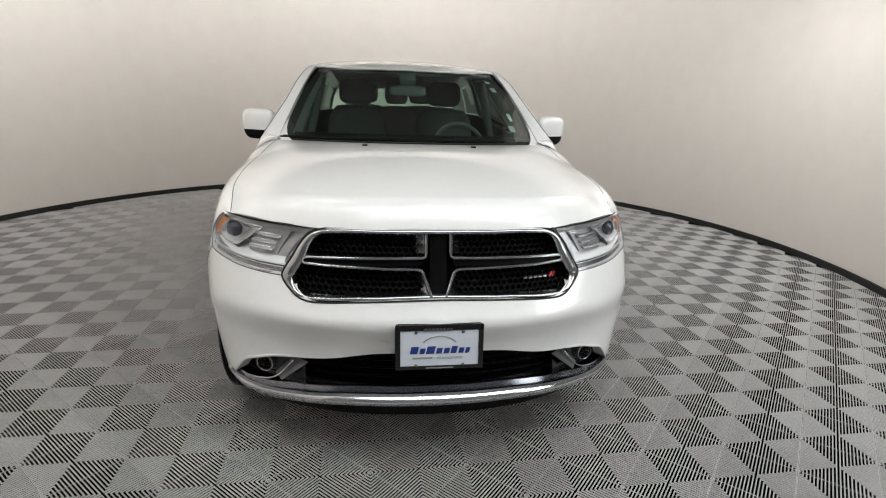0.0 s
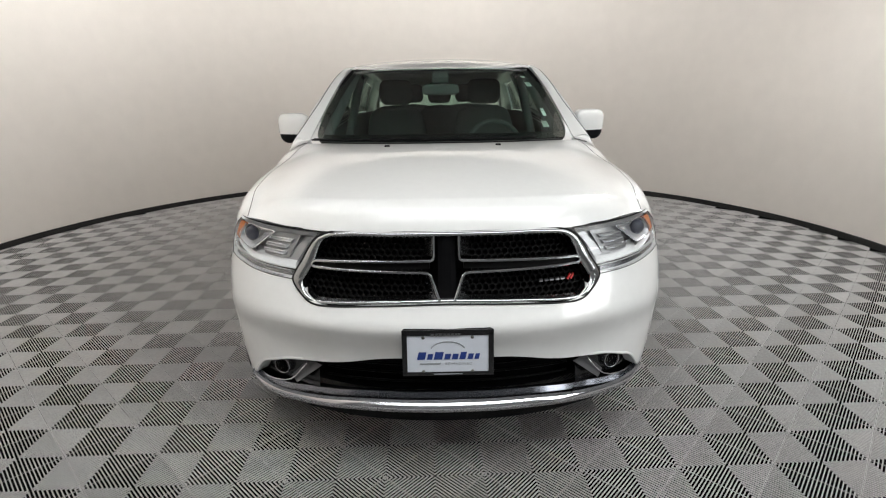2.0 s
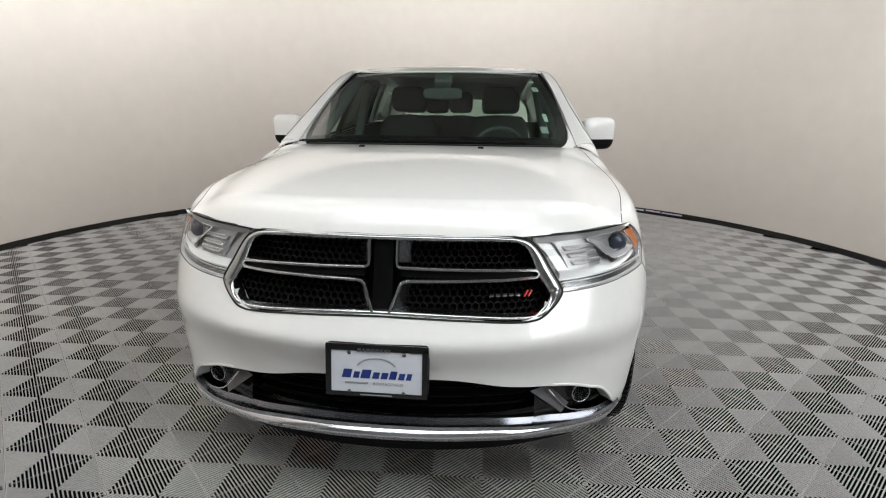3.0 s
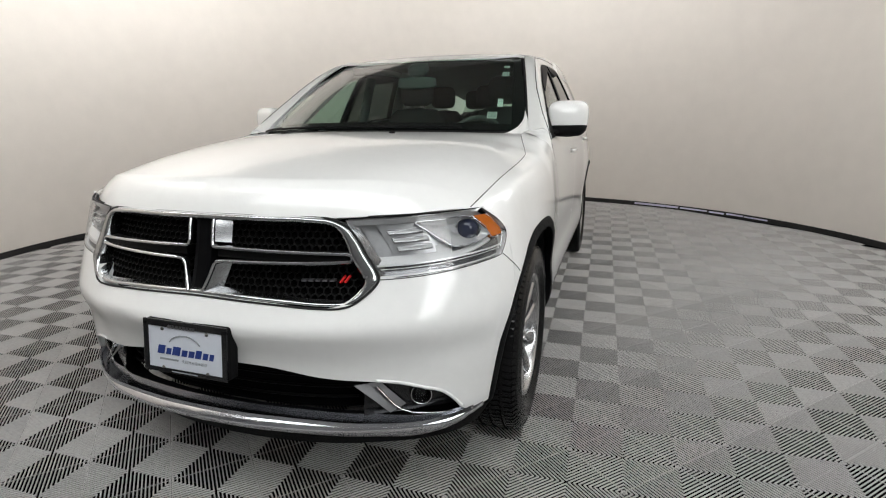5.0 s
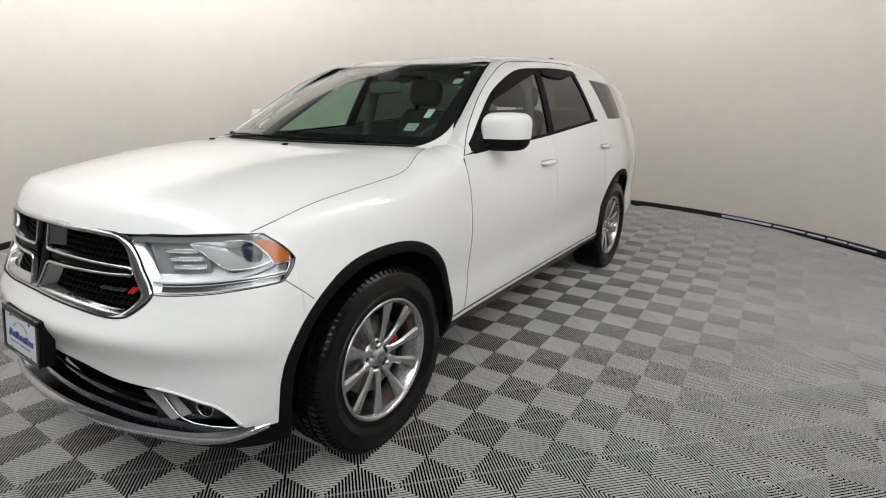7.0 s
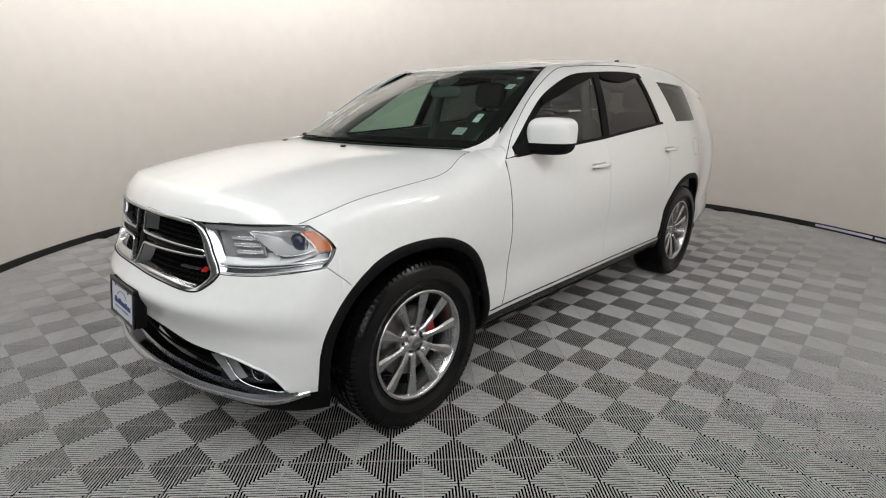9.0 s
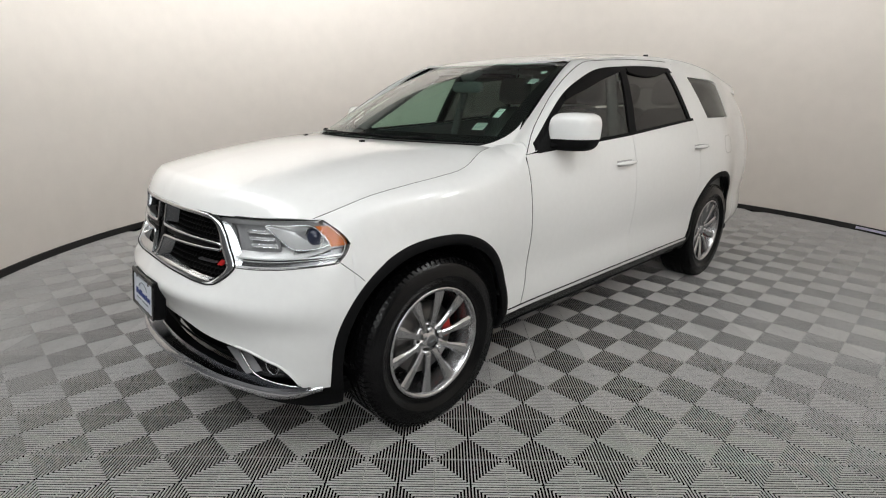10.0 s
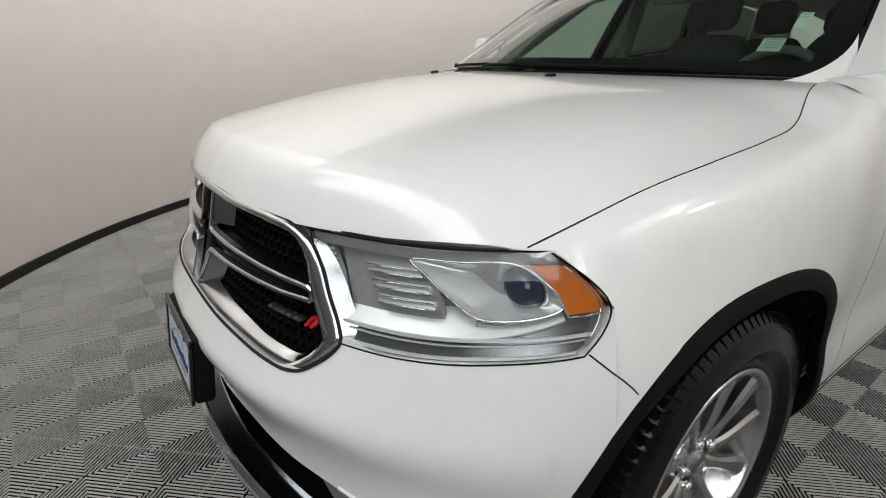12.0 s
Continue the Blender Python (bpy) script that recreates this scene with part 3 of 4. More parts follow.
def pillar_foot(mir):
    part("pillar_foot", grid(lambda a, b: mir(pillar_patch(a, b)), 30, 14, 0), PAINT, car, "white pillar foot")


side_copy(pillar_foot)


def rail_pt(y, b):
    p0 = flank(y, WINTOP(y) + (.012 if y < 2.45 else -.03))
    ex, ez = ROOFEDGE(y)
    p3 = Vector((ex, y, ez))
    h = (p3 - p0).length
    up = (flank(y, p0.z + .02) - flank(y, p0.z)).normalized()
    p1 = p0 + up * h * .62
    p2 = p3 + Vector((.9, 0, .12 if y < 1.2 else .12 - .24 * min(1, (y - 1.2) / .3))).normalized() * h * .45
    return p0 * (1 - b) ** 3 + p1 * 3 * b * (1 - b) ** 2 + p2 * 3 * b * b * (1 - b) + p3 * b ** 3


trim_line("panel_gap", [flank(.584, 1.160, .001)] + [rail_pt(y, lin((.6, .02), (.66, .22), (.72, .36), (.9, .50), (1.3, .42), (2.5, .40))(y)) for y in np.linspace(.605, 2.46, 70)], .0022, GAP)


def pane(name, yb0, yb1, yt0, yt1, zt, mat, label, off=-.004, zb=None):
    def one(mir):
        def f(a, b):
            y0, y1 = yb0 + (yb1 - yb0) * a, yt0 + (yt1 - yt0) * a
            z0 = (zb or belt)(y0) + .008
            z1 = zt(y1)
            y = y0 + (y1 - y0) * b
            return mir(flank(y, z0 + (z1 - z0) * b, off))
        ob = part(name, grid(f, 24, 12, 0), mat, car, label)
        ob.visible_shadow = False
    side_copy(one)


def strip(name, p, q, width, mat, label="", off=.001, n=20, parent=None):
    """A flat strip on the flank between two (y, z) curves p(s), q(s)."""
    def one(mir):
        def f(a, b):
            y0, z0 = p(a)
            y1, z1 = q(a)
            return mir(flank(y0 + (y1 - y0) * b, z0 + (z1 - z0) * b, off))
        part(name, grid(f, n, 4, .02), mat, car, label)
    side_copy(one)


def wt(y):
    return WINTOP(y)


# front and rear side windows with black frames
def fwin(mir):
    def f(a, b):
        y = .84 + (1.615 + .10 * b - .84) * a
        z0, z1 = belt(y) + .008, wt(y) - .004
        return mir(flank(y, z0 + (z1 - z0) * b, -.006))
    ob = part("front_window", grid(f, 30, 14, 0), SIDEGLASS, car, "clear front side window")
    ob.visible_shadow = False


side_copy(fwin)
pane("rear_window", 1.70, 2.50, 1.79, 2.37, lambda y: wt(y) - .01, DARKGLASS, "dark tinted rear side window", -.006)
strip("belt_moulding", lambda s: (.68 + 1.90 * s, belt(.68 + 1.90 * s) - .004), lambda s: (.68 + 1.90 * s, belt(.68 + 1.90 * s) + .014), 0, BLACK, "black belt moulding under the side windows")
strip("window_frame", lambda s: (.66 + 1.80 * s, wt(.66 + 1.80 * s) - .034 + .014 * min(1, 2 * s)), lambda s: (.66 + 1.80 * s, wt(.66 + 1.80 * s) + .010), 0, GRILLE, "black window frame", n=40)
strip("centre_pillar", lambda s: (1.615 + .10 * s, belt(1.615) + (wt(1.72) - belt(1.615)) * s), lambda s: (1.70 + .09 * s, belt(1.70) + (wt(1.79) - belt(1.70)) * s), 0, GRILLE, "gloss black centre pillar")
strip("window_frame", lambda s: (2.50 - .13 * s, belt(2.50) + (wt(2.37) - belt(2.5)) * s), lambda s: (2.545 - .125 * s, belt(2.54) + (wt(2.42) - belt(2.54)) * s), 0, GRILLE)
strip("mirror_sail", lambda s: (.675 + .195 * s, belt(.675 + .195 * s)), lambda s: (.68 + .195 * s, max(wt(.68 + .195 * s), belt(.68) + .004)), 0, BLACK, "black mirror sail panel")
# rain guards over the side windows
for w0, w1 in ((1.02, 1.70), (1.80, 2.36)):
    strip("rain_guard", lambda s: (w0 + (w1 - w0) * s, wt(w0 + (w1 - w0) * s) - .055 * math.sin(math.pi * min(.15 + s * .75, 1))), lambda s: (w0 + (w1 - w0) * s, wt(w0 + (w1 - w0) * s) + .004), 0, GRILLE, "smoked plastic window rain guard", .007, 30)
# pillars behind the rear door, the quarter window and the tail
strip("rear_pillar", lambda s: (2.552 - .125 * s, belt(2.54) - .002 + (wt(2.42) + .02 - belt(2.54)) * s), lambda s: (2.845 - .19 * s, belt(2.84) - .002 + (wt(2.65) + .02 - belt(2.84)) * s), 0, PAINT, "white pearl rear pillar", 0.0)


def qpane(a, b, off=-.004):
    y0, y1 = 2.845 + .55 * a, 2.66 + .625 * a
    z0, z1 = 1.298, wt(y1) - .032 - .02 * a * a
    return flank(y0 + (y1 - y0) * b, z0 + (z1 - z0) * b, off)


for m in (lambda p: tuple(p), mirror):
    part("quarter_window", grid(lambda a, b: m(qpane(a, b)), 16, 12, 0), DARKGLASS, car, "dark tinted quarter window").visible_shadow = False
strip("tail_pillar", lambda s: (3.39 - .11 * s, 1.285 + (wt(3.28) - .02 - 1.285) * s), lambda s: (3.98 - .25 * s, 1.288 + (wt(3.7) - .01 - 1.288) * s), 0, PAINT, "white pearl tail pillar", 0.0)
# rear end
def tail(a, b):
    u = 2 * a - 1
    p = Vector((u * .47, 4.01 - .02 * u * u, 1.56))
    q = Vector((u * .66, 4.13 - .10 * u * u, 1.12))
    return tuple(p.lerp(q, b))


part("rear_glass", grid(tail, 20, 10, 0), SIDEGLASS, car, "tinted rear window").visible_shadow = False
part("tailgate", grid(lambda a, b: tuple(skin((18.3 + 2.7 * 2 * a) if a <= .5 else -(21 - 2.7 * 2 * (a - .5)), .60 + .54 * b)), 40, 14), PAINT, car, "white pearl tailgate")
part("rear_bumper", grid(lambda a, b: tuple(skin((17.4 + 3.6 * 2 * a) if a <= .5 else -(21 - 3.6 * 2 * (a - .5)), .30 + .29 * b, .004)), 40, 10, .03), PAINT, car, "white pearl rear bumper")
side_copy(lambda mir: part("tail_lamp", grid(lambda a, b: mir(skin(18.75 + .5 * a, .92 + .20 * b, .004)), 12, 6, .02), TAIL, car, "red wraparound tail lamp"))
part("headliner", grid(lambda a, b: (roof(a, b)[0] * .97, roof(a, b)[1] + .03, roof(a, b)[2] - .035), 12, 20, 0), LIGHTTRIM, car, "grey cloth headliner")
side_copy(lambda mir: part("door_trim", grid(lambda a, b: mir(flank(.62 + 3.3 * a, .36 + (belt(.62 + 3.3 * a) - .36) * b, -.06)), 20, 6, 0), TRIM, car, "dark plastic inner door trim"))


# ---- front end ----
BTOP = spl((0, .751), (.30, .739), (.42, .730), (.47, .734), (.52, .762), (.56, .802), (.65, .808), (.78, .821), (.86, .832), (.895, .840))
BLOW = spl((0, .535), (.25, .528), (.40, .500), (.47, .491), (.557, .483), (.643, .470), (.70, .450), (.752, .425), (.783, .388), (.802, .356), (.825, .342), (.86, .345), (.95, .35))
KEND = kat(-.400)


def bumper(a, b):
    k = (2 * a - 1) * KEND
    x, y = PLAN(abs(k))
    zt, zb = BTOP(x), BLOW(x)
    if y > -.515:
        zb = max(zb, arch(y, ARCH_F))
    if y > -.475:
        zt = lin((-.475, .838), (-.458, .846), (-.435, .872), (-.412, .908))(y)
    return skin(k, zb + (zt - zb) * b, -.001 * max(0.0, min(1.0, (y + .422) / .012)))


part("front_bumper", grid(bumper, 120, 18, .05), PAINT, car, "white pearl front bumper")

for sg in (1, -1):
    part("bumper_lip", tube([skin(sg * k, BLOW(PLAN(k)[0]) + .004, -.003) for k in np.linspace(3.1, 5.0, 40)], .0065, 8), PAINT, car, "rounded white lip over the fog lamp")
KLIP = kat(-.535)
CLOW, CHIGH = spl((0, .320), (.4, .306), (.55, .285), (.70, .273), (.786, .296), (.84, .325), (.9, .340)), spl((0, .372), (.4, .361), (.556, .343), (.704, .331), (.786, .340), (.84, .350), (.9, .357))


def lip(a, b):
    k = (2 * a - 1) * KLIP
    x = PLAN(abs(k))[0]
    z0, z1 = CLOW(x), CHIGH(x)
    return skin(k, z0 + (z1 - z0) * b, .024 * math.sin(math.pi * (.12 + .83 * b)) ** .8 * lin((0, 1), (4.6, 1), (5.6, .25))(abs(k)))


part("chrome_lip", grid(lip, 110, 10, .03), LIPCHROME, car, "bright chrome strip along the lower bumper")


def chin(a, b):
    k = (2 * a - 1) * kat(-.46)
    x, y = PLAN(abs(k))
    zt = CLOW(x) + .006
    z0 = .215
    return skin(k, z0 + (zt - z0) * b, -.015)


part("chin_spoiler", grid(chin, 80, 6, .03), BLACK, car, "black plastic chin spoiler")
part("lower_intake", grid(lambda a, b: tuple(skin((2 * a - 1) * 4.95, .33 + .24 * b, -.085 - .05 * (1 - b))), 60, 8, 0), GRILLE, car, "black lower air intake")
part("intake_ledge", grid(lambda a, b: tuple(skin((2 * a - 1) * kat(-.53), CHIGH(PLAN(abs((2 * a - 1) * kat(-.53)))[0]) - .014 - .01 * b, -.035 - .075 * b)), 60, 4, 0), GRILLE, car, "gloss black intake ledge")


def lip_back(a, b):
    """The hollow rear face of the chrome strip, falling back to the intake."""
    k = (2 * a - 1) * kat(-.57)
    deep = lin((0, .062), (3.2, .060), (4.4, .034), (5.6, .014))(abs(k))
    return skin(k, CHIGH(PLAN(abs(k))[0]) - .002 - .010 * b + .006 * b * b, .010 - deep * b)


part("lip_back", grid(lip_back, 100, 6, .012), SHADE_CHROME, car, "hollow chrome top of the lower strip, mirrored dark in its colour")
# grille backing
part("grille_backing", grid(lambda a, b: tuple(skin((2 * a - 1) * kx(.54), .70 + .28 * b, -.075)), 40, 6, 0), GRILLE, car, "black grille backing")


def front_pt(x, z, off=0.0):
    """A point of the nose at a given x and height."""
    side, x = (-1 if x < 0 else 1), abs(x)
    k = kx(x)
    for _ in range(8):
        p = skin(k, z, off)
        k = max(0.0, min(7.0, k + (x - p.x) * 5.5))
    p = skin(k, z, off)
    return Vector((side * abs(p.x), p.y, p.z))


# grille: chrome surround, cross, honeycomb
OUTLINE = [(0, .987), (.20, .986), (.36, .983), (.43, .975), (.468, .956), (.493, .927), (.527, .872), (.556, .828), (.566, .805), (.556, .785), (.530, .758), (.502, .738), (.472, .731), (.42, .731), (.30, .738), (.15, .745), (0, .749)]
run = [0.0]
for (x0, z0), (x1, z1) in zip(OUTLINE, OUTLINE[1:]):
    run.append(run[-1] + math.hypot(x1 - x0, z1 - z0))
ROUND = spl(*[(s, x, z) for s, (x, z) in zip(run, OUTLINE)])
ring = [tuple(ROUND(run[-1] * i / 110)) for i in range(110)]
ring += [(-x, z) for x, z in reversed(ring[1:])]
ring = ring[:1] + ring[1:]
NR = len(ring)


def ring_at(i, inset):
    (xa, za), (xb, zb) = ring[(i - 2) % NR], ring[(i + 2) % NR]
    d = math.hypot(xb - xa, zb - za)
    nx, nz = -(zb - za) / d, (xb - xa) / d
    x, z = ring[i % NR]
    return x - nx * inset, z - nz * inset


def surround():
    bm = bmesh.new()
    rows = []
    for i in range(NR):
        flank_side = max(0.0, min(1.0, (abs(ring[i][0]) - .44) / .08)) * max(0.0, min(1.0, (ring[i][1] - .755) / .04))
        wide = .017 + .024 * flank_side
        low = max(0.0, min(1.0, (.765 - ring[i][1]) / .03)) * max(0.0, min(1.0, (.52 - abs(ring[i][0])) / .05))
        wide -= .006 * low
        pts = []
        for inset, off in ((-.001 - .016 * flank_side, -.012 - .010 * flank_side), (.0, .004), (.005, .010), (wide * .8, .004), (wide, -.004), (wide + .004, -.050 + .040 * low)):
            x, z = ring_at(i, inset)
            pts.append(bm.verts.new(front_pt(x, z, off - .014 * low)))
        rows.append(pts)
    for i in range(NR):
        r, s = rows[i], rows[(i + 1) % NR]
        for j in range(5):
            f = bm.faces.new((r[j], r[j + 1], s[j + 1], s[j]))
            f.smooth = True
    bmesh.ops.recalc_face_normals(bm, faces=bm.faces)
    return bm


grille = part("grille", surround(), BRIGHT, car, "chrome grille surround with cross bars")
part("grille_gap", tube([front_pt(*ring_at(i, -.003), .001) for i in range(NR)], .0035, 5, True), GAP, grille)


def bar(name, pts, front, back, half, mat, label=""):
    """A moulding on the grille: pts are (x, z) along its line, half its half width, from depth front to depth back."""
    bm = bmesh.new()
    rows = []
    n = len(pts)
    for i, (x, z) in enumerate(pts):
        xa, za = pts[max(i - 1, 0)]
        xb, zb = pts[min(i + 1, n - 1)]
        d = math.hypot(xb - xa, zb - za)
        nx, nz = -(zb - za) / d, (xb - xa) / d
        rows.append([bm.verts.new(front_pt(x + nx * h, z + nz * h, o)) for h, o in ((-half, back), (-half, front - .003), (-half * .5, front), (half * .5, front), (half, front - .003), (half, back))])
    for r, s in zip(rows, rows[1:]):
        for j in range(5):
            bm.faces.new((r[j], r[j + 1], s[j + 1], s[j]))
    bm.faces.new(rows[0]), bm.faces.new(rows[-1])
    bmesh.ops.recalc_face_normals(bm, faces=bm.faces)
    return part(name, bm, mat, grille, label)


def dense(pts, n=6):
    out = []
    for (a, b), (c, d) in zip(pts, pts[1:]):
        out += [(a + (c - a) * i / n, b + (d - b) * i / n) for i in range(n)]
    return out + [pts[-1]]


for sg in (1, -1):
    hair = [(.044, .972), (.044, .905), (.047, .893), (.057, .888), (.25, .884), (.40, .880), (.475, .877), (.488, .872), (.490, .862), (.484, .855), (.40, .852), (.25, .850), (.085, .848), (.066, .845), (.056, .836), (.042, .795), (.027, .757)]
    hair = [(x * sg, z) for x, z in hair]
    bar("cross_bar", dense(hair, 3), .004, -.012, .0048, BRIGHT, "bright chrome cross bar")
    # deep chrome cheeks beside the centre
    def cheek(a, b, sg=sg, upper=True):
        x, z = (.052, .968 - .064 * a) if upper else (.064 - .026 * a, .836 - .078 * a)
        p = front_pt(sg * (x + .030 * b), z - (.010 * b * a if upper else -.008 * b * (1 - a)), -.002 - .040 * b)
        return tuple(p)
    part("cross_cheek", grid(cheek, 8, 5, .002), CHEEK, grille, "broad slanted chrome cheek")
    part("cross_cheek", grid(lambda a, b: cheek(a, b, upper=False), 8, 5, .002), CHEEK, grille, "broad slanted chrome cheek")
    bar("cross_filler", dense([(.06 * sg, .870), (.25 * sg, .867), (.482 * sg, .865)]), -.010, -.04, .013, HEX, "gloss black bar filler")
    # honeycomb
    verts, faces = [], []
    R0 = .0135
    for iz in range(16):
        for ix in range(26):
            hx = .070 + ix * R0 * 1.732 + (iz % 2) * R0 * .866
            hz = .742 + iz * R0 * 1.5
            edge = lin((.72, .46), (.80, .53), (.87, .50), (.95, .44), (.98, .38))(hz)
            if hx > edge or abs(hz - .865) < .018 or hz > .968:
                continue
            n = len(verts)
            for rr, oo in ((R0, -.046), (R0 * .80, -.045), (R0 * .76, -.068)):
                for q in range(6):
                    a = math.radians(30 + 60 * q)
                    verts.append(tuple(front_pt(sg * (hx + rr * math.cos(a)), hz + rr * math.sin(a), oo)))
            for ring_i in (0, 6):
                for q in range(6):
                    faces.append((n + ring_i + q, n + ring_i + (q + 1) % 6, n + ring_i + 6 + (q + 1) % 6, n + ring_i + 6 + q))
    me = bpy.data.meshes.new("honeycomb")
    me.from_pydata(verts, [], faces)
    me.materials.append(HEX)
    ob = tagged(new("honeycomb", me), "black plastic honeycomb insert")
    ob.parent = grille
bar("cross_centre", dense([(0, .978), (0, .75)]), -.012, -.05, .031, GRILLE, "gloss black centre of the cross")
# maker's badge as plain chrome marks and two red slashes
for i in range(5):
    bar("badge_mark", [(.335 + .021 * i, .796), (.349 + .021 * i, .796)], -.026, -.040, .0036, ALLOY_DARK)
for i in range(2):
    bar("badge_slash", [(.447 + .013 * i, .789), (.458 + .013 * i, .806)], -.030, -.040, .0035, REDINK, "red badge slash")


# headlights
def lamp_pt(a, b, off=0.0):
    """Inside the headlamp: a from its inner to its outer end, b from below upwards."""
    yo = spl((0, -.462), (.22, -.432), (.46, -.417), (.75, -.452), (1, -.508))(b)
    k0, k1 = kx(.583 - .088 * b), kat(yo)
    k = k0 + (k1 - k0) * a
    x = PLAN(k)[0]
    zl = .803 + (.840 - .803) * a ** 1.4
    zh = .979 + (.991 - .979) * a
    return skin(k, zl + (zh - zl) * b, off)


BOWL_LINE = ((.405, .865), (.425, .74), (.475, .55), (.545, .40), (.62, .365), (.72, .375), (.815, .425), (.850, .50), (.835, .66), (.805, .865), (.60, .87))


def lampf(sg, a0, a1, b0, b1, o0, o1=None):
    o1 = o0 if o1 is None else o1

    def f(a, b):
        p = lamp_pt(a0 + (a1 - a0) * a, b0 + (b1 - b0) * b, o0 + (o1 - o0) * b)
        return (p.x * sg, p.y, p.z)
    return f


for sg in (1, -1):
    head = part("headlight", grid(lampf(sg, .012, .985, .02, .98, .002), 40, 16, .006), CLEAR, car, "clear headlight with chrome reflectors and amber marker")
    head.visible_shadow = False
    edge = [(a, 0) for a in np.linspace(0, 1, 24)] + [(1, b) for b in np.linspace(.05, 1, 14)] + [(a, 1) for a in np.linspace(.97, 0, 24)] + [(0, b) for b in np.linspace(.9, .1, 8)]
    part("lamp_seal", tube([Vector((sg, 1, 1)) * lamp_pt(a, b, .000) for a, b in edge], .0016, 6, True), BLACK, head, "black rubber lamp seal")
    part("housing", grid(lampf(sg, 0, .99, 0, 1, -.055, -.045), 30, 10, 0), HOUSING, head, "grey lamp housing")
    part("upper_trim", grid(lampf(sg, .0, .93, .865, .965, -.016, -.007), 40, 4, .004), HOUSING, head, "bright upper trim strip")
    part("outer_trim", tube([Vector((sg, 1, 1)) * lamp_pt(.972, b, -.008) for b in np.linspace(.12, .86, 12)], .0022, 6), CHROME, head, "bright trim round the outer end")
    
    def shelf(a, b, sg=sg):
        a = .05 + .80 * a
        rise = .15 * max(0.0, (a - .55) / .30) ** 2
        p = lamp_pt(a, .215 + rise + (.185 - .5 * rise) * b, -.010 - .036 * b)
        return (p.x * sg, p.y, p.z)
    part("shelf", grid(shelf, 40, 5, .004), REFLECTOR, head, "pale sloping shelf under the reflectors")
    part("lower_tray", grid(lampf(sg, .02, .97, .015, .205, -.014, -.024), 40, 6, .01), TRAY, head, "grey chrome lower tray")
    for b0, b1, off in ((.190, .222, -.006), (.135, .150, -.010), (.020, .045, -.006)):
        part("tray_rib", grid(lampf(sg, .03, .965, b0, b1, off), 40, 3, .006), REFLECTOR, head, "thin bright rib")
    part("corner_tray", grid(lampf(sg, .55, .97, .200, .395, -.018, -.030), 20, 5, .0), TRAY, head, "grey chrome corner under the marker")
    part("inner_trim", grid(lampf(sg, .012, .050, .23, .87, -.024), 4, 10, .01), HOUSING, head, "ribbed bright inner trim")
    for q in range(13):
        part("trim_rib", grid(lampf(sg, .014, .048, .25 + .046 * q, .270 + .046 * q, -.018), 2, 2, .006), REFLECTOR, head)
    part("inner_panel", grid(lampf(sg, .055, .43, .32, .88, -.030, -.044), 14, 10, .0), HOUSING, head, "grey inner reflector panel")
    part("light_bar_back", grid(lampf(sg, .15, .43, .36, .86, -.028), 10, 3, .006), HOUSING, head, "grey backing of the stacked bars")
    for bb in (.43, .565, .70):
        part("light_bar", grid(lampf(sg, .19, .41, bb, bb + .060, -.016, -.022), 10, 3, .010), HOUSING, head, "small stacked reflector bar")
        frame_line = [(.192, bb), (.30, bb), (.408, bb), (.408, bb + .060), (.30, bb + .060), (.192, bb + .060)]
        part("bar_rim", tube([Vector((sg, 1, 1)) * lamp_pt(a, b, -.014) for a, b in frame_line], .0016, 5, True), CHROME, head)

    # bowl round the projector
    def bowl(a, b, sg=sg):
        q = a % 1 * len(BOWL_LINE)
        i, w = int(q) % len(BOWL_LINE), q - int(q)
        n = len(BOWL_LINE)
        c0, c1, c2, c3 = (Vector(BOWL_LINE[(i + j) % n]) for j in (-1, 0, 1, 2))
        at = c1 + .5 * w * (c2 - c0 + w * (2 * c0 - 5 * c1 + 4 * c2 - c3 + w * (3 * (c1 - c2) + c3 - c0)))
        at = at.lerp(Vector((.715, .60)), .60 * b)
        p = lamp_pt(at.x, at.y, -.012 - .036 * b ** .7)
        return (p.x * sg, p.y, p.z)
    part("reflector_bowl", grid(bowl, 66, 8, 0), BOWL, head, "chrome projector bowl")
    part("bowl_rim", tube([bowl(i / 66, 0) for i in range(66)], .0020, 6, True), CHROME, head)
    c = lamp_pt(.735, .60, -.034)
    c = Vector((c.x * sg, c.y, c.z))
    nrm = (lamp_pt(.735, .60, 0) - lamp_pt(.735, .60, -.05)).normalized()
    nrm = Vector((nrm.x * sg * .55, nrm.y - .45, 0)).normalized()
    bm = lathe([(0, .020), (.010, .0188), (.020, .0145), (.028, .007), (.033, -.002), (.035, -.010), (.036, -.030)], 32)
    bm.transform(Matrix.Translation(c) @ nrm.to_track_quat("X", "Z").to_matrix().to_4x4())
    part("projector", bm, PROJ, head, "dark glass projector lens")
    side = nrm.cross(Vector((0, 0, 1))).normalized()
    part("projector_ring", tube([c - nrm * .004 + (side * math.cos(t) + Vector((0, 0, 1)) * math.sin(t)) * .0385 for t in np.linspace(0, 2 * math.pi, 28, endpoint=False)], .0038, 8, True), CHROME, head, "bright projector ring")
    part("amber_marker", grid(lampf(sg, .852, .985, .41, .865, -.010, -.006), 10, 8, .012), AMBER, head, "amber side marker reflector")
    part("marker_trim", tube([Vector((sg, 1, 1)) * lamp_pt(a, b, -.006) for a, b in ((.842, .865), (.850, .64), (.858, .40), (.91, .395), (.975, .40))], .0016, 6), CHROME, head)

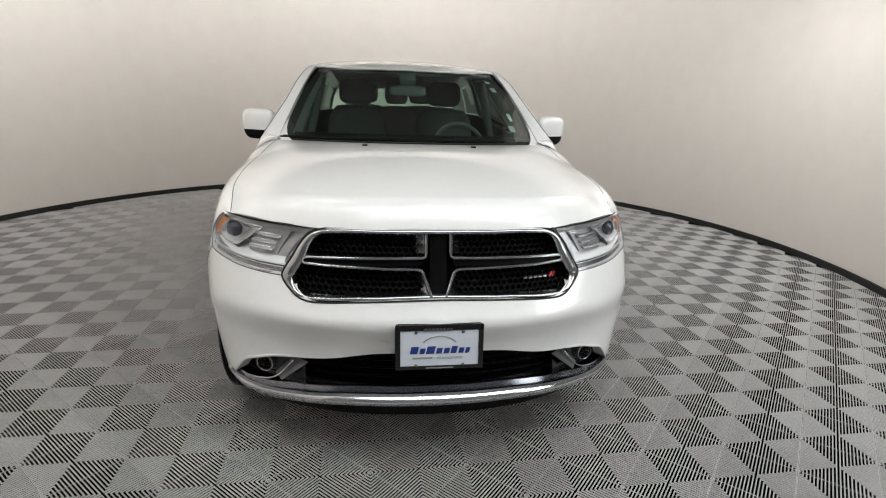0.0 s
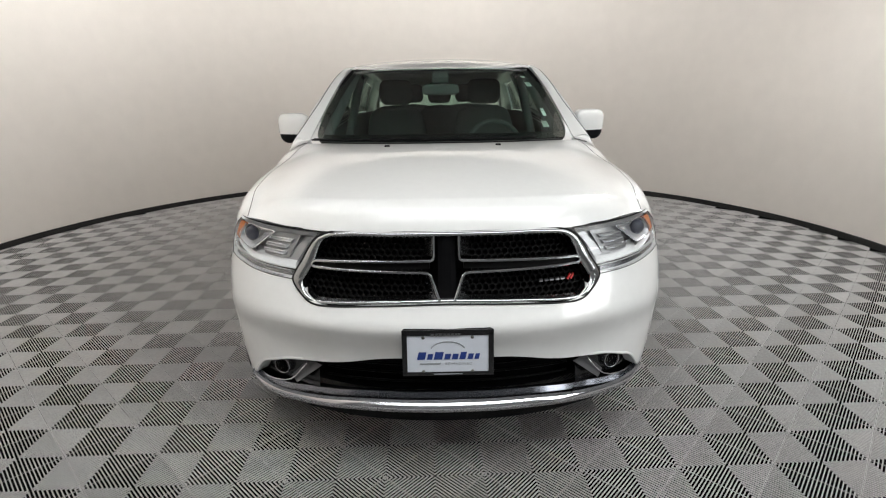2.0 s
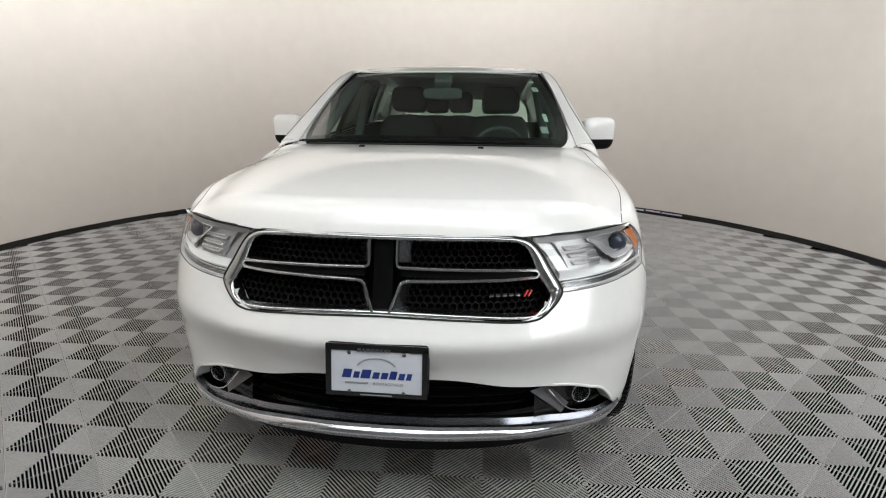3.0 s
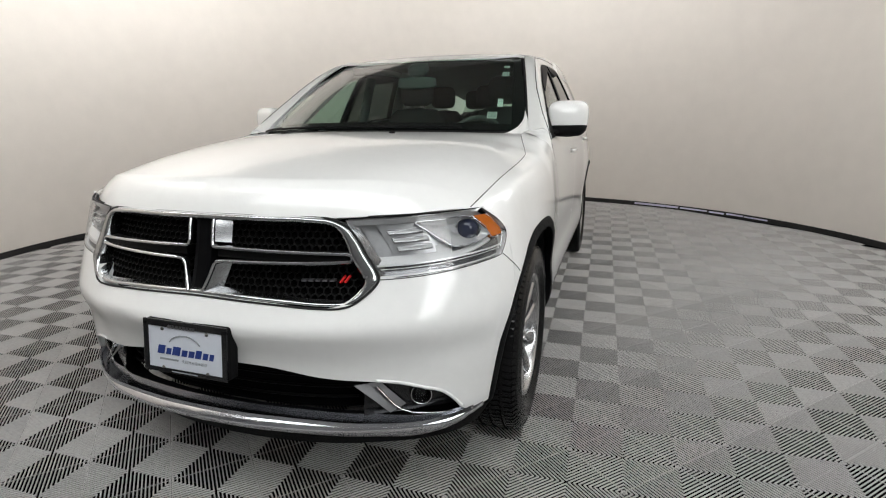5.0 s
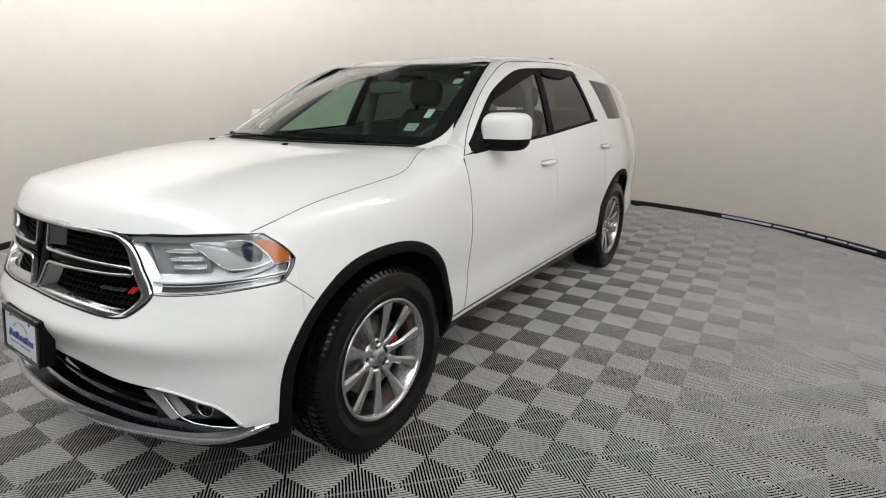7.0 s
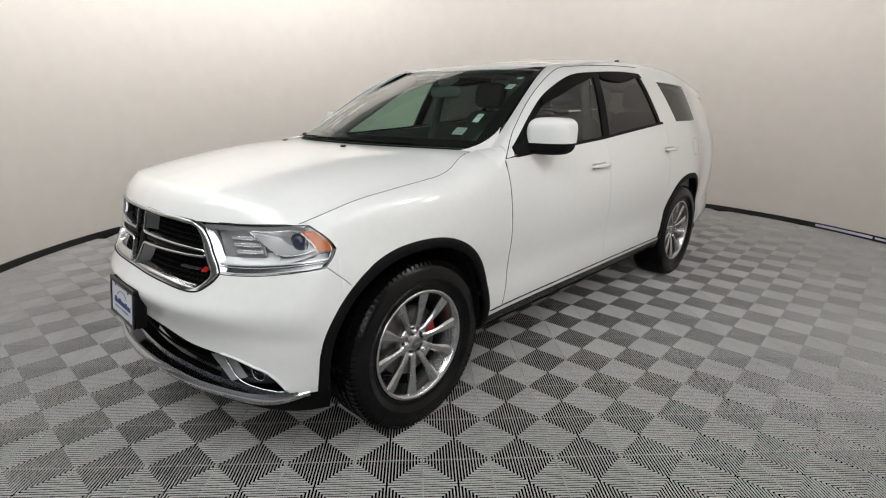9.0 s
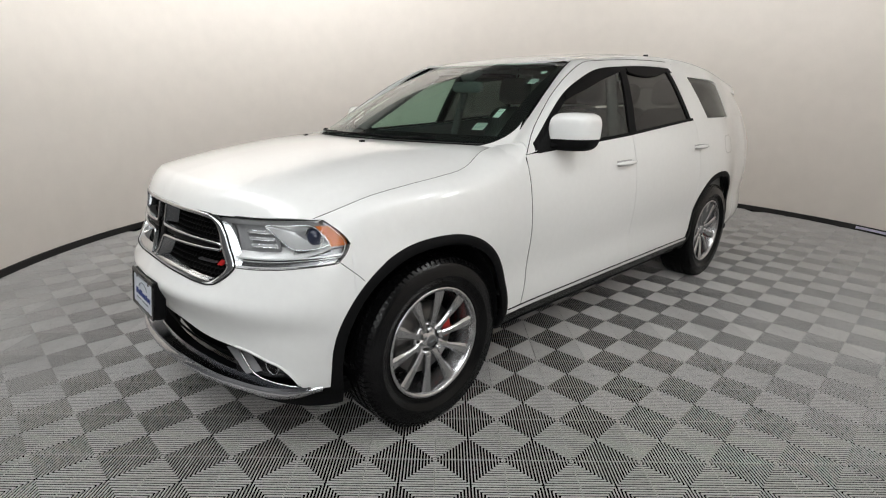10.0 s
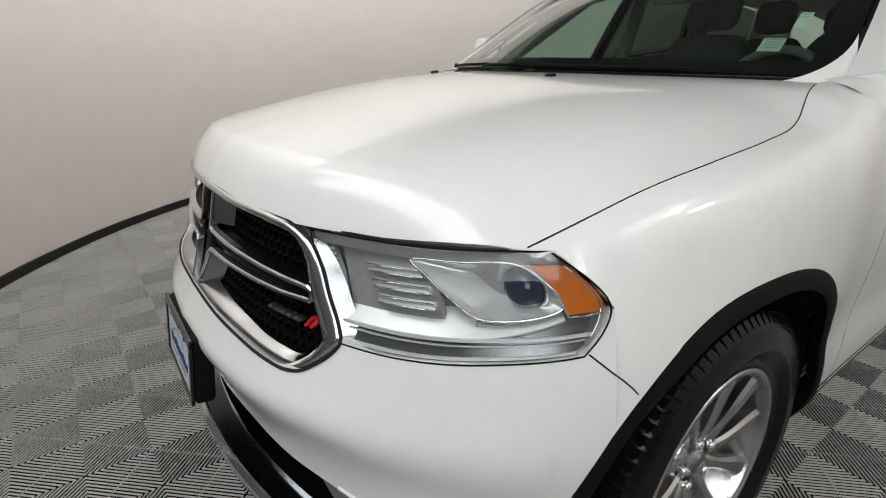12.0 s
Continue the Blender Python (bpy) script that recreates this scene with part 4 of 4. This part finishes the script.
# gap between bumper and wing, and under the hood's edge
trim_line("panel_gap", [skin(kat(y), z, .0) for y, z in ((-.455, .843), (-.44, .830), (-.42, .812), (-.40, .795), (-.385, .780), (-.375, .768))], .0015, GAP)
part("hood_gap", tube([front_pt(x, .984 if abs(x) < .42 else .982 + .006 * (abs(x) - .42) / .3, -.004) for x in np.linspace(-.77, .77, 60)], .0022, 6), GAP, car)

# lower intake: fog lamps in black pockets with satin trim
for sg in (1, -1):
    c = front_pt(.666 * sg, .410, -.040)
    fog = part("fog_lamp", lathe([(0, .010), (.018, .008), (.028, .004), (.031, 0), (.031, -.03)], 28), CLEAR, car, "round fog lamp in a black pocket")
    turn = Vector((sg * .30, -1, 0)).to_track_quat("X", "Z").to_matrix().to_4x4()
    fog.matrix_basis = Matrix.Translation(c) @ turn
    part("bezel", lathe([(.031, .003), (.0325, .006), (.0345, .003), (.0345, -.03)], 28), ALLOY, fog, "thin chrome bezel")
    part("fog_reflector", lathe([(0, -.028), (.02, -.022), (.030, 0)], 24), GRILLE, fog, "dark fog reflector")

    def trim(a, b, sg=sg):
        # a broad facet that leans outwards as it comes down to the ledge
        x = (.482 + .110 * a) * (1 - b) + (.543 + .080 * a) * b
        z = (.462 - .086 * a) * (1 - b) + (.460 - .076 * a) * b
        p = front_pt(x, z, -.020 - .030 * b + .006 * a)
        return (p.x * sg, p.y, p.z)
    wedge = part("fog_trim", grid(trim, 12, 6, .002), FOGTRIM, car, "satin silver fog lamp trim")
    part("trim_edge", tube([Vector((sg, 1, 1)) * front_pt(x, z, -.022) for x, z in ((.546, .457), (.572, .425), (.598, .395), (.620, .378), (.650, .364), (.695, .351), (.740, .341), (.780, .343))], .0042, 6, flat=.8), LIPCHROME, wedge, "thin bright edge under the fog lamp")

    def pocket(a, b, sg=sg):
        x = .50 + .285 * a
        z = .350 + .13 * b
        p = front_pt(x, z, -.050 - .012 * math.sin(math.pi * a))
        return (p.x * sg, p.y, p.z)
    part("fog_pocket", grid(pocket, 16, 6, 0), GLOSS, car, "gloss black fog lamp pocket")

for i in range(4):
    z = .40 + .032 * i
    part("intake_slat", tube([front_pt(x, z, -.080) for x in np.linspace(-.47, .47, 40)], .006, 6, flat=.6), HEX, car)

# plate holder
tilt = -7
pm = pose(-.001, -.884, .589, tilt, 0, 0)
holder = part("plate_holder", boxed(.318, .046, .166, pm @ pose(0, .014, 0), .010), BLACK, car, "black plastic plate holder with dealer plate")
bm = bmesh.new()
for sx, sz, px, pz in ((.318, .021, 0, .0725), (.318, .014, 0, -.076), (.018, .150, -.150, 0), (.018, .150, .150, 0)):
    box(bm, sx, .008, sz, pm @ pose(px, -.013, pz), .002)
part("plate_frame", bm, GLOSS, holder, "gloss black plate frame")
part("plate", boxed(.284, .003, .138, pm @ pose(0, -.0115, -.002), .001), PLATE, holder, "white dealer plate")


def on_plate(name, x, z, w, h, mat, slant=0.0, lift=.0):
    bm = boxed(w, .0012, h, Matrix())
    for v in bm.verts:
        v.co.x += v.co.z * slant
    bm.transform(pm @ pose(x, -.0138 - lift, z))
    return part(name, bm, mat, holder)


# the dealer's name as plain blue bars, an arc above and a grey line below
x = -.106
for w, h in ((.030, .027), (.021, .020), (.032, .027), (.023, .020), (.023, .020), (.024, .026), (.021, .020), (.018, .020)):
    on_plate("name_bar", x + w / 2, -.014 + (h - .020) / 2, w - .003, h, BLUE, .25)
    x += w + .0035
on_plate("line_bar", -.062, -.040, .072, .006, INK, .25)
part("plate_arc", tube([pm @ Vector((.062 * math.cos(t), -.0135, .004 + .036 * math.sin(t))) for t in np.linspace(.35, math.pi - .35, 20)], .0022, 5), INK, holder)
x = -.060
for w in (.014, .010, .014, .011, .011, .011, .010, .009):
    on_plate("frame_bar", x + w / 2, .0655, w - .002, .010, ALLOY_DARK, .25, .004)
    x += w + .002
on_plate("frame_bar", 0, -.076, .10, .004, INK, 0, .003)
cur = bpy.data.curves.new("slogan", "FONT")
cur.body, cur.size, cur.align_x, cur.extrude, cur.space_character = "REIMAGINED", .0135, "LEFT", .0004, 1.25
tmp = new("slogan_curve", cur)
bpy.context.view_layer.update()
me = bpy.data.meshes.new_from_object(tmp.evaluated_get(bpy.context.evaluated_depsgraph_get()))
bpy.data.objects.remove(tmp)
me.materials.clear()
me.materials.append(INK)
me.transform(pm @ pose(-.010, -.0140, -.045, 90, 0, 0))
new("slogan", me).parent = holder
for sx in (-.085, .085):
    for sz in (.055, -.068):
        bm = lathe([(0, .004), (.005, .003), (.0062, 0)], 10)
        bm.transform(pm @ pose(sx, -.0135, sz, 0, 0, -90))
        part("plate_screw", bm, STEEL, holder)


# mirrors
def blob(c, r, e=.55, nu=28, nv=16, cut=None):
    """A rounded box, cut keeps part of its height."""
    lo, hi = cut or (-1, 1)
    def pw(v):
        return math.copysign(abs(v) ** e, v)
    def f(a, b):
        th, ph = 2 * math.pi * a, math.asin(lo + (hi - lo) * b)
        return (c[0] + r[0] * pw(math.cos(th)) * pw(math.cos(ph)), c[1] + r[1] * pw(math.sin(th)) * pw(math.cos(ph)), c[2] + r[2] * pw(math.sin(ph)))
    return f


for m in (lambda p: tuple(p), mirror):
    def shape(p, m=m):
        # narrower below and swept back towards its tip
        x, y, z = p
        y += (x - .938) * .35
        x += (z - 1.26) * .05
        return m((x, y, z))
    cap_f = blob((.944, .90, 1.264), (.104, .082, .090), .55, cut=(-.22, 1))
    low_f = blob((.944, .90, 1.256), (.102, .080, .094), .55, cut=(-1, -.16))
    mir = part("side_mirror", grid(lambda a, b: shape(cap_f(a, b)), 36, 14, 0), PAINT, car, "white mirror cap with black lower shell")
    part("lower_shell", grid(lambda a, b: shape(low_f(a, b)), 36, 8, 0), BLACK, mir, "black lower mirror shell")
    part("mirror_arm", tube([m(p) for p in ((.83, .79, 1.182), (.86, .80, 1.187), (.89, .84, 1.196), (.93, .88, 1.204))], .030, 10, flat=.55), BLACK, mir, "black mirror arm")
    part("mirror_glass", grid(lambda a, b: shape((.938 + .085 * (2 * a - 1), .970, 1.26 + .065 * (2 * b - 1))), 6, 6, .004), CHROME, mir, "mirror glass")


# door handles, fuel door
def handle(mir, y0, y1, z, label):
    # flat grey patch: the shade in the handle's hollow, put in as colour
    part("cup_shade", grid(lambda a, b: mir(flank(y0 + .03 + (y1 - y0 - .06) * a, z - .020 + .034 * b, .0008)), 14, 4, 0), HOUSING, car)
    def f(a, b):
        th = 2 * math.pi * b
        y = y0 + (y1 - y0) * a
        w = (math.sin(math.pi * (.04 + .92 * a))) ** .35
        return mir(flank(y, z + .013 * w * math.sin(th), .016 + .022 * math.sin(math.pi * a) ** .5 * .6 + .009 * w * math.cos(th)))
    part("door_handle", grid(f, 20, 10, 0), PAINT, car, label)


for y0, y1, z in ((1.385, 1.620, 1.060), (2.490, 2.72, 1.098)):
    side_copy(lambda mir: handle(mir, y0, y1, z, "white painted door handle"))
fd = []
for i in range(36):
    th = 2 * math.pi * i / 36
    fd.append(flank(3.215 + .095 * math.copysign(abs(math.cos(th)) ** .5, math.cos(th)), 1.085 + .068 * math.copysign(abs(math.sin(th)) ** .5, math.sin(th)), -.0006))
part("fuel_door", tube(fd, .0014, 5, True), GAP, car, "gap round the fuel door")

# washer jets, wipers, aerial
for sg in (1, -1):
    jet = part("washer_jet", boxed(.026, .020, .010, pose(.275 * sg, .080, 1.208, 10, 0, 0), .003), BLACK, car, "black washer jet")


def on_glass(u, v, lift):
    p = windshield((u + 1) / 2, v)
    q = windshield((u + 1) / 2, v + .01)
    r = windshield((u + 1) / 2 + .01, v)
    n = (Vector(r) - Vector(p)).cross(Vector(q) - Vector(p)).normalized()
    if n.z < 0:
        n = -n
    return Vector(p) + n * lift


for u0, u1, v0, v1 in ((-.97, -.14, .004, .006), (-.12, .66, .002, .006)):
    blade = part("wiper", tube([on_glass(u0 + (u1 - u0) * s, v0 + (v1 - v0) * s - .004 * math.sin(math.pi * s), .007) for s in np.linspace(0, 1, 20)], .0055, 6), BLACK, car, "black windshield wiper")
    part("wiper_arm", tube([on_glass(u0 - .02 + (u1 - u0) * .5 * s, v0 - .012 + (.014 + (v1 - v0) * .5) * s, .010) for s in np.linspace(0, 1, 8)], .005, 6), BLACK, blade)
part("aerial", tube([(.50, 2.40, 1.715), (.50, 2.44, 1.733), (.50, 2.48, 1.736)], .009, 8, flat=.7), BLACK, car, "short black roof aerial")

# paper labels on the windshield
for n, u, v, w, h, turn in (("a", .867, .835, .032, .034, 0), ("b", .866, .690, .042, .066, 0), ("c", .852, .285, .032, .080, 0), ("d", .812, .150, .056, .062, 0)):
    c = on_glass(u, v, -.005)
    du = (on_glass(u + .02, v, -.005) - on_glass(u - .02, v, -.005)).normalized()
    dv = (on_glass(u, v + .02, -.005) - on_glass(u, v - .02, -.005)).normalized()
    lab = part("paper_label", grid(lambda a, b: tuple(c + du * w * (a - .5) + dv * h * (b - .5)), 2, 2, .001), LABEL if n != "d" else LIGHTTRIM, car, "small white paper label on the windshield")
    nn = du.cross(dv).normalized()
    nn = nn if nn.y < 0 else -nn
    for j in range(4 if n in "bd" else 2):
        part("print_bar", grid(lambda a, b: tuple(c + nn * .0015 + du * w * (a * .75 - .38) + dv * h * (.33 - .2 * j + .05 * b)), 1, 1, 0), INK, lab)


# ---- cabin ----
part("dashboard", grid(lambda a, b: tuple(Vector(((2 * a - 1) * .74, .0, 0)) + Vector((0, spl((0, .30), (.3, .62), (.6, .95), (.8, 1.02), (1, 1.0))(b) + .25 * abs(2 * a - 1) ** 2 * (1 - b), spl((0, 1.185), (.3, 1.190), (.6, 1.175), (.8, 1.10), (1, .80))(b)))), 20, 16, 0), TRIM, car, "dark plastic dashboard")
part("cabin_floor", boxed(1.5, 3.4, .04, pose(0, 2.3, .42), .01), TRIM, car, "dark cabin floor")
part("steering_wheel", tube([Vector((.37, 1.13, 1.10)) + Vector((.185 * math.cos(t), -.07 * math.sin(t) * -1, .172 * math.sin(t))) for t in np.linspace(0, 2 * math.pi, 28, endpoint=False)], .016, 8, True), TRIM, car, "dark steering wheel")
part("steering_hub", boxed(.16, .05, .12, pose(.37, 1.12, 1.09, -20, 0, 0), .03), TRIM, car)


def seat(x, y, w=.52):
    s = part("front_seat" if y < 2 else "rear_seat", grid(blob((x, y - .24, .66), (w / 2, .27, .10), .5), 28, 14, 0), CLOTH, car, "black cloth seat with headrest")
    bm = grid(blob((0, 0, .32), (w / 2 * .95, .095, .34), .5), 28, 14, 0)
    bm.transform(pose(x, y, .72, -14, 0, 0))
    part("backrest", bm, CLOTH, s)
    bm = grid(blob((0, 0, .77), (w * .27, .06, .105), .55), 24, 12, 0)
    bm.transform(pose(x, y, .72, -10, 0, 0))
    part("headrest", bm, CLOTH, s)
    return s


for x in (-.37, .37):
    seat(x, 1.90)
for x in (-.46, .0, .46):
    seat(x, 2.85, .44)
for x in (-.32, .32):
    seat(x, 3.65, .50)
mb = part("rearview_mirror", grid(blob((0, 1.10, 1.485), (.125, .025, .036), .5), 24, 12, 0), TRIM, car, "dark rear view mirror")
part("mirror_stem", tube([(0, 1.10, 1.49), (0, 1.12, 1.54), (0, 1.13, 1.585)], .02, 8), TRIM, mb)
part("sensor_cover", boxed(.11, .10, .05, pose(0, 1.13, 1.565, 25, 0, 0), .012), TRIM, mb)
side_copy(lambda mir: part("inner_pillar", tube([mir((.72 - .10 * s, .74 + .64 * s, 1.21 + .385 * s)) for s in np.linspace(0, 1, 10)], .046, 8), TRIM, car, "grey inner pillar trim"))
side_copy(lambda mir: part("inner_pillar", tube([mir((.76 - .13 * s, 1.69 + .06 * s, 1.0 + .58 * s)) for s in np.linspace(0, 1, 6)], .035, 8), TRIM, car))


# ---- wheels ----
def build_wheel():
    w = new("wheel", None)
    w.parent = car
    R, RR = .386, .250
    tyre = lathe([(RR - .012, .085), (RR + .004, .104), (RR + .016, .111), (RR + .022, .108), (RR + .030, .116), (.300, .125), (.304, .1285), (.310, .1285), (.314, .1265), (.338, .1275), (.342, .1245), (.352, .1245), (.356, .1215), (.368, .117), (.381, .098), (R, .07), (R + .001, .0),
                  (R, -.07), (.381, -.098), (.345, -.126), (.30, -.125), (RR, -.10)], 72)
    part("tyre", tyre, RUBBER, w, "black all-season rubber tyre")
    bm = bmesh.new()
    for i in range(92):
        th = 360 * i / 92
        for row, (dx, ww) in enumerate(((.089, .034), (.046, .030), (.0, .034), (-.046, .030), (-.089, .034))):
            m = pose(0, 0, 0, th + (2.7 if row % 2 else 0), 0, 0) @ pose(dx, 0, R + .001 - (.005 if abs(dx) > .08 else 0), 0, (math.copysign(9, dx) if abs(dx) > .08 else 0), 14 if row % 2 else -12)
            box(bm, ww, .0195, .010, m)
        m = pose(0, 0, 0, th, 0, 0) @ pose(.112, 0, .372, 0, 52, 0)
        box(bm, .022, .0165, .006, m)
    part("tread", bm, RUBBER, w, "worn tread blocks")
    part("rim", lathe([(RR, .100), (RR + .006, .106), (RR + .004, .112), (RR - .006, .112), (RR - .014, .104), (RR - .020, .08), (.215, .03), (.20, -.06), (.215, -.09), (RR, -.10)], 72), ALLOY, w, "polished alloy rim")
    # ten spokes in pairs, sloping outwards from the hub
    for i in range(10):
        th = 36 * i + 18
        bm = bmesh.new()
        rows = []
        for s in np.linspace(0, 1, 9):
            r = .052 + (.240 - .052) * s
            half = .0185 - .006 * math.sin(math.pi * min(1, s * 1.4)) + .011 * s ** 1.5
            zf = .070 + .028 * s ** .7
            deep = .034 - .012 * s
            rows.append([(zf - .007, -half, r), (zf, -half * .55, r), (zf, half * .55, r), (zf - .007, half, r), (zf - deep, half * .8, r), (zf - deep, -half * .8, r)])
        vv = [[bm.verts.new(p) for p in row] for row in rows]
        for p, q in zip(vv, vv[1:]):
            for k in range(6):
                bm.faces.new((p[k], p[(k + 1) % 6], q[(k + 1) % 6], q[k]))
        bm.faces.new(vv[0]), bm.faces.new(vv[-1])
        bmesh.ops.recalc_face_normals(bm, faces=bm.faces)
        bm.transform(Matrix.Rotation(math.radians(th), 4, "X"))
        part("spoke", bm, ALLOY, w)
    part("hub", lathe([(0, .076), (.026, .076), (.034, .072), (.040, .066), (.076, .066), (.086, .056), (.088, .02)], 40), ALLOY, w, "alloy wheel hub")
    cap = part("centre_cap", lathe([(0, .081), (.020, .081), (.027, .078), (.029, .07)], 32), ALLOY_DARK, w, "grey centre cap")
    bm = boxed(.002, .028, .006, pose(.082, 0, 0))
    part("cap_mark", bm, INK, w)
    for i in range(5):
        th = 72 * i
        m = Matrix.Rotation(math.radians(th), 4, "X") @ Matrix.Translation((0, 0, .0575))
        bm = lathe([(0, .082), (.010, .082), (.013, .076), (.013, .055)], 6)
        bm.transform(m)
        part("lug_nut", bm, CHROME, w)
        bm = lathe([(.012, .0678), (.021, .0675)], 16)
        bm.transform(m)
        part("lug_seat", bm, GAP, w)
    part("brake_disc", lathe([(.06, .025), (.165, .025), (.165, -.005), (.06, -.005)], 48), STEEL, w, "grey steel brake disc")
    bm = boxed(.07, .05, .085, pose(.006, .132, -.006, 4, 0, 0), .012)
    part("brake_caliper", bm, RED, w, "red painted brake caliper")
    part("wheel_barrel", lathe([(.20, -.06), (.05, -.07), (0, -.07)], 32), BLACK, w)
    return w


wheel = build_wheel()
WX = .800
places = [pose(WX, 0, .384, 8, 0, 0), pose(-WX, 0, .384, 30, 0, 180), pose(WX, 3.043, .384, -20, 0, 0), pose(-WX, 3.043, .384, 10, 0, 180)]
for m in places[1:]:
    copy_thing(wheel, m)
wheel.matrix_basis = places[0]

# ---- the tiled floor ----
CELL, TWIST, OX, OY = 0.19634, math.radians(1.393), -1.048, -0.434
SIDE_T = CELL * math.sqrt(2)
RIBS = 22


def tile_verts():
    """One ribbed tile: four triangles of ribs, each square to its own edge, on a thin web."""
    L, h = SIDE_T, SIDE_T / 2
    pitch = L / RIBS
    w = pitch * .37
    vs, fs = [], []
    for q in range(4):
        ca, sa = math.cos(q * math.pi / 2), math.sin(q * math.pi / 2)
        for i in range(RIBS):
            c = -h + pitch * (i + .5)
            d0 = h - .0012
            # rib from the edge inwards to the diagonal
            if d0 - abs(c) < .002:
                continue
            n = len(vs)
            ch = w * .22
            inner = lambda t: -max(abs(c + t), .002)
            for t, z in ((-w / 2, -.0046), (-w / 2, -.0022), (-w / 2 + ch, 0.0), (w / 2 - ch, 0.0), (w / 2, -.0022), (w / 2, -.0046)):
                for x, y in ((c + t, -d0), (c + t, inner(t))):
                    vs.append((x * ca - y * sa, x * sa + y * ca, z))
            fs += [(n + 2 * j, n + 2 * j + 2, n + 2 * j + 3, n + 2 * j + 1) for j in range(5)]
    # edge bars along the four seams
    for q in range(4):
        ca, sa = math.cos(q * math.pi / 2), math.sin(q * math.pi / 2)
        n = len(vs)
        for x, y, z in ((-h + .0006, -h + .0006, -.0012), (h - .0006, -h + .0006, -.0012), (h - .0026, -h + .0026, -.0012), (-h + .0026, -h + .0026, -.0012)):
            vs.append((x * ca - y * sa, x * sa + y * ca, z))
        fs.append((n, n + 1, n + 2, n + 3))
    return vs, fs


floor = new("floor", None)
tagged(floor, "floor of grey ribbed interlocking plastic tiles in a diamond pattern", "floor", kind="structure")
disc = bmesh.new()
bmesh.ops.create_circle(disc, cap_ends=True, segments=128, radius=RAD + .1, matrix=Matrix.Translation((CX, CY, -.0051)))
part("subfloor", disc, SUB, floor, "black sheet under the tiles")
tv, tf = tile_verts()
tile_mesh = bpy.data.meshes.new("tile")
tile_mesh.from_pydata(tv, [], tf)
tile_mesh.materials.append(TILE)
spots = []
for m in range(-40, 41):
    for n in range(-40, 41):
        if (m + n) % 2 == 0:
            continue
        x = OX + CELL * (m * math.cos(TWIST) - n * math.sin(TWIST))
        y = OY + CELL * (m * math.sin(TWIST) + n * math.cos(TWIST))
        r = math.hypot(x - CX, y - CY)
        if r < RAD + .05 or (r < 5.2 and y < -.6 and -2.6 < x < 4.2):
            spots.append((abs(x - 1.2) * .8 + abs(y + .3), x, y))
spots.sort()
for _, x, y in spots[:300]:
    t = new("tile", tile_mesh)
    t.parent = floor
    t.matrix_basis = Matrix.Translation((x, y, 0)) @ Matrix.Rotation(TWIST + math.pi / 4, 4, "Z")
base = np.array(tv)
bf = np.array(tf)
ca, sa = math.cos(TWIST + math.pi / 4), math.sin(TWIST + math.pi / 4)
rot = np.stack([base[:, 0] * ca - base[:, 1] * sa, base[:, 0] * sa + base[:, 1] * ca, base[:, 2]], 1)
allv, allf = [], []
for i, (_, x, y) in enumerate(spots[300:]):
    allv.append(rot + [x, y, 0])
    allf.append(bf + i * len(base))
me = bpy.data.meshes.new("far_tiles")
me.from_pydata(np.concatenate(allv).tolist(), [], np.concatenate(allf).tolist())
me.materials.append(TILE)
far = tagged(new("far_tiles", me), "grey ribbed tiles further off", kind="stuff")
far.parent = floor
tagged(part("ground", boxed(12.4, 12.4, .1, pose(0, 1.0, -.09)), CONCRETE), "grey concrete slab under the hall", "ground", kind="structure")
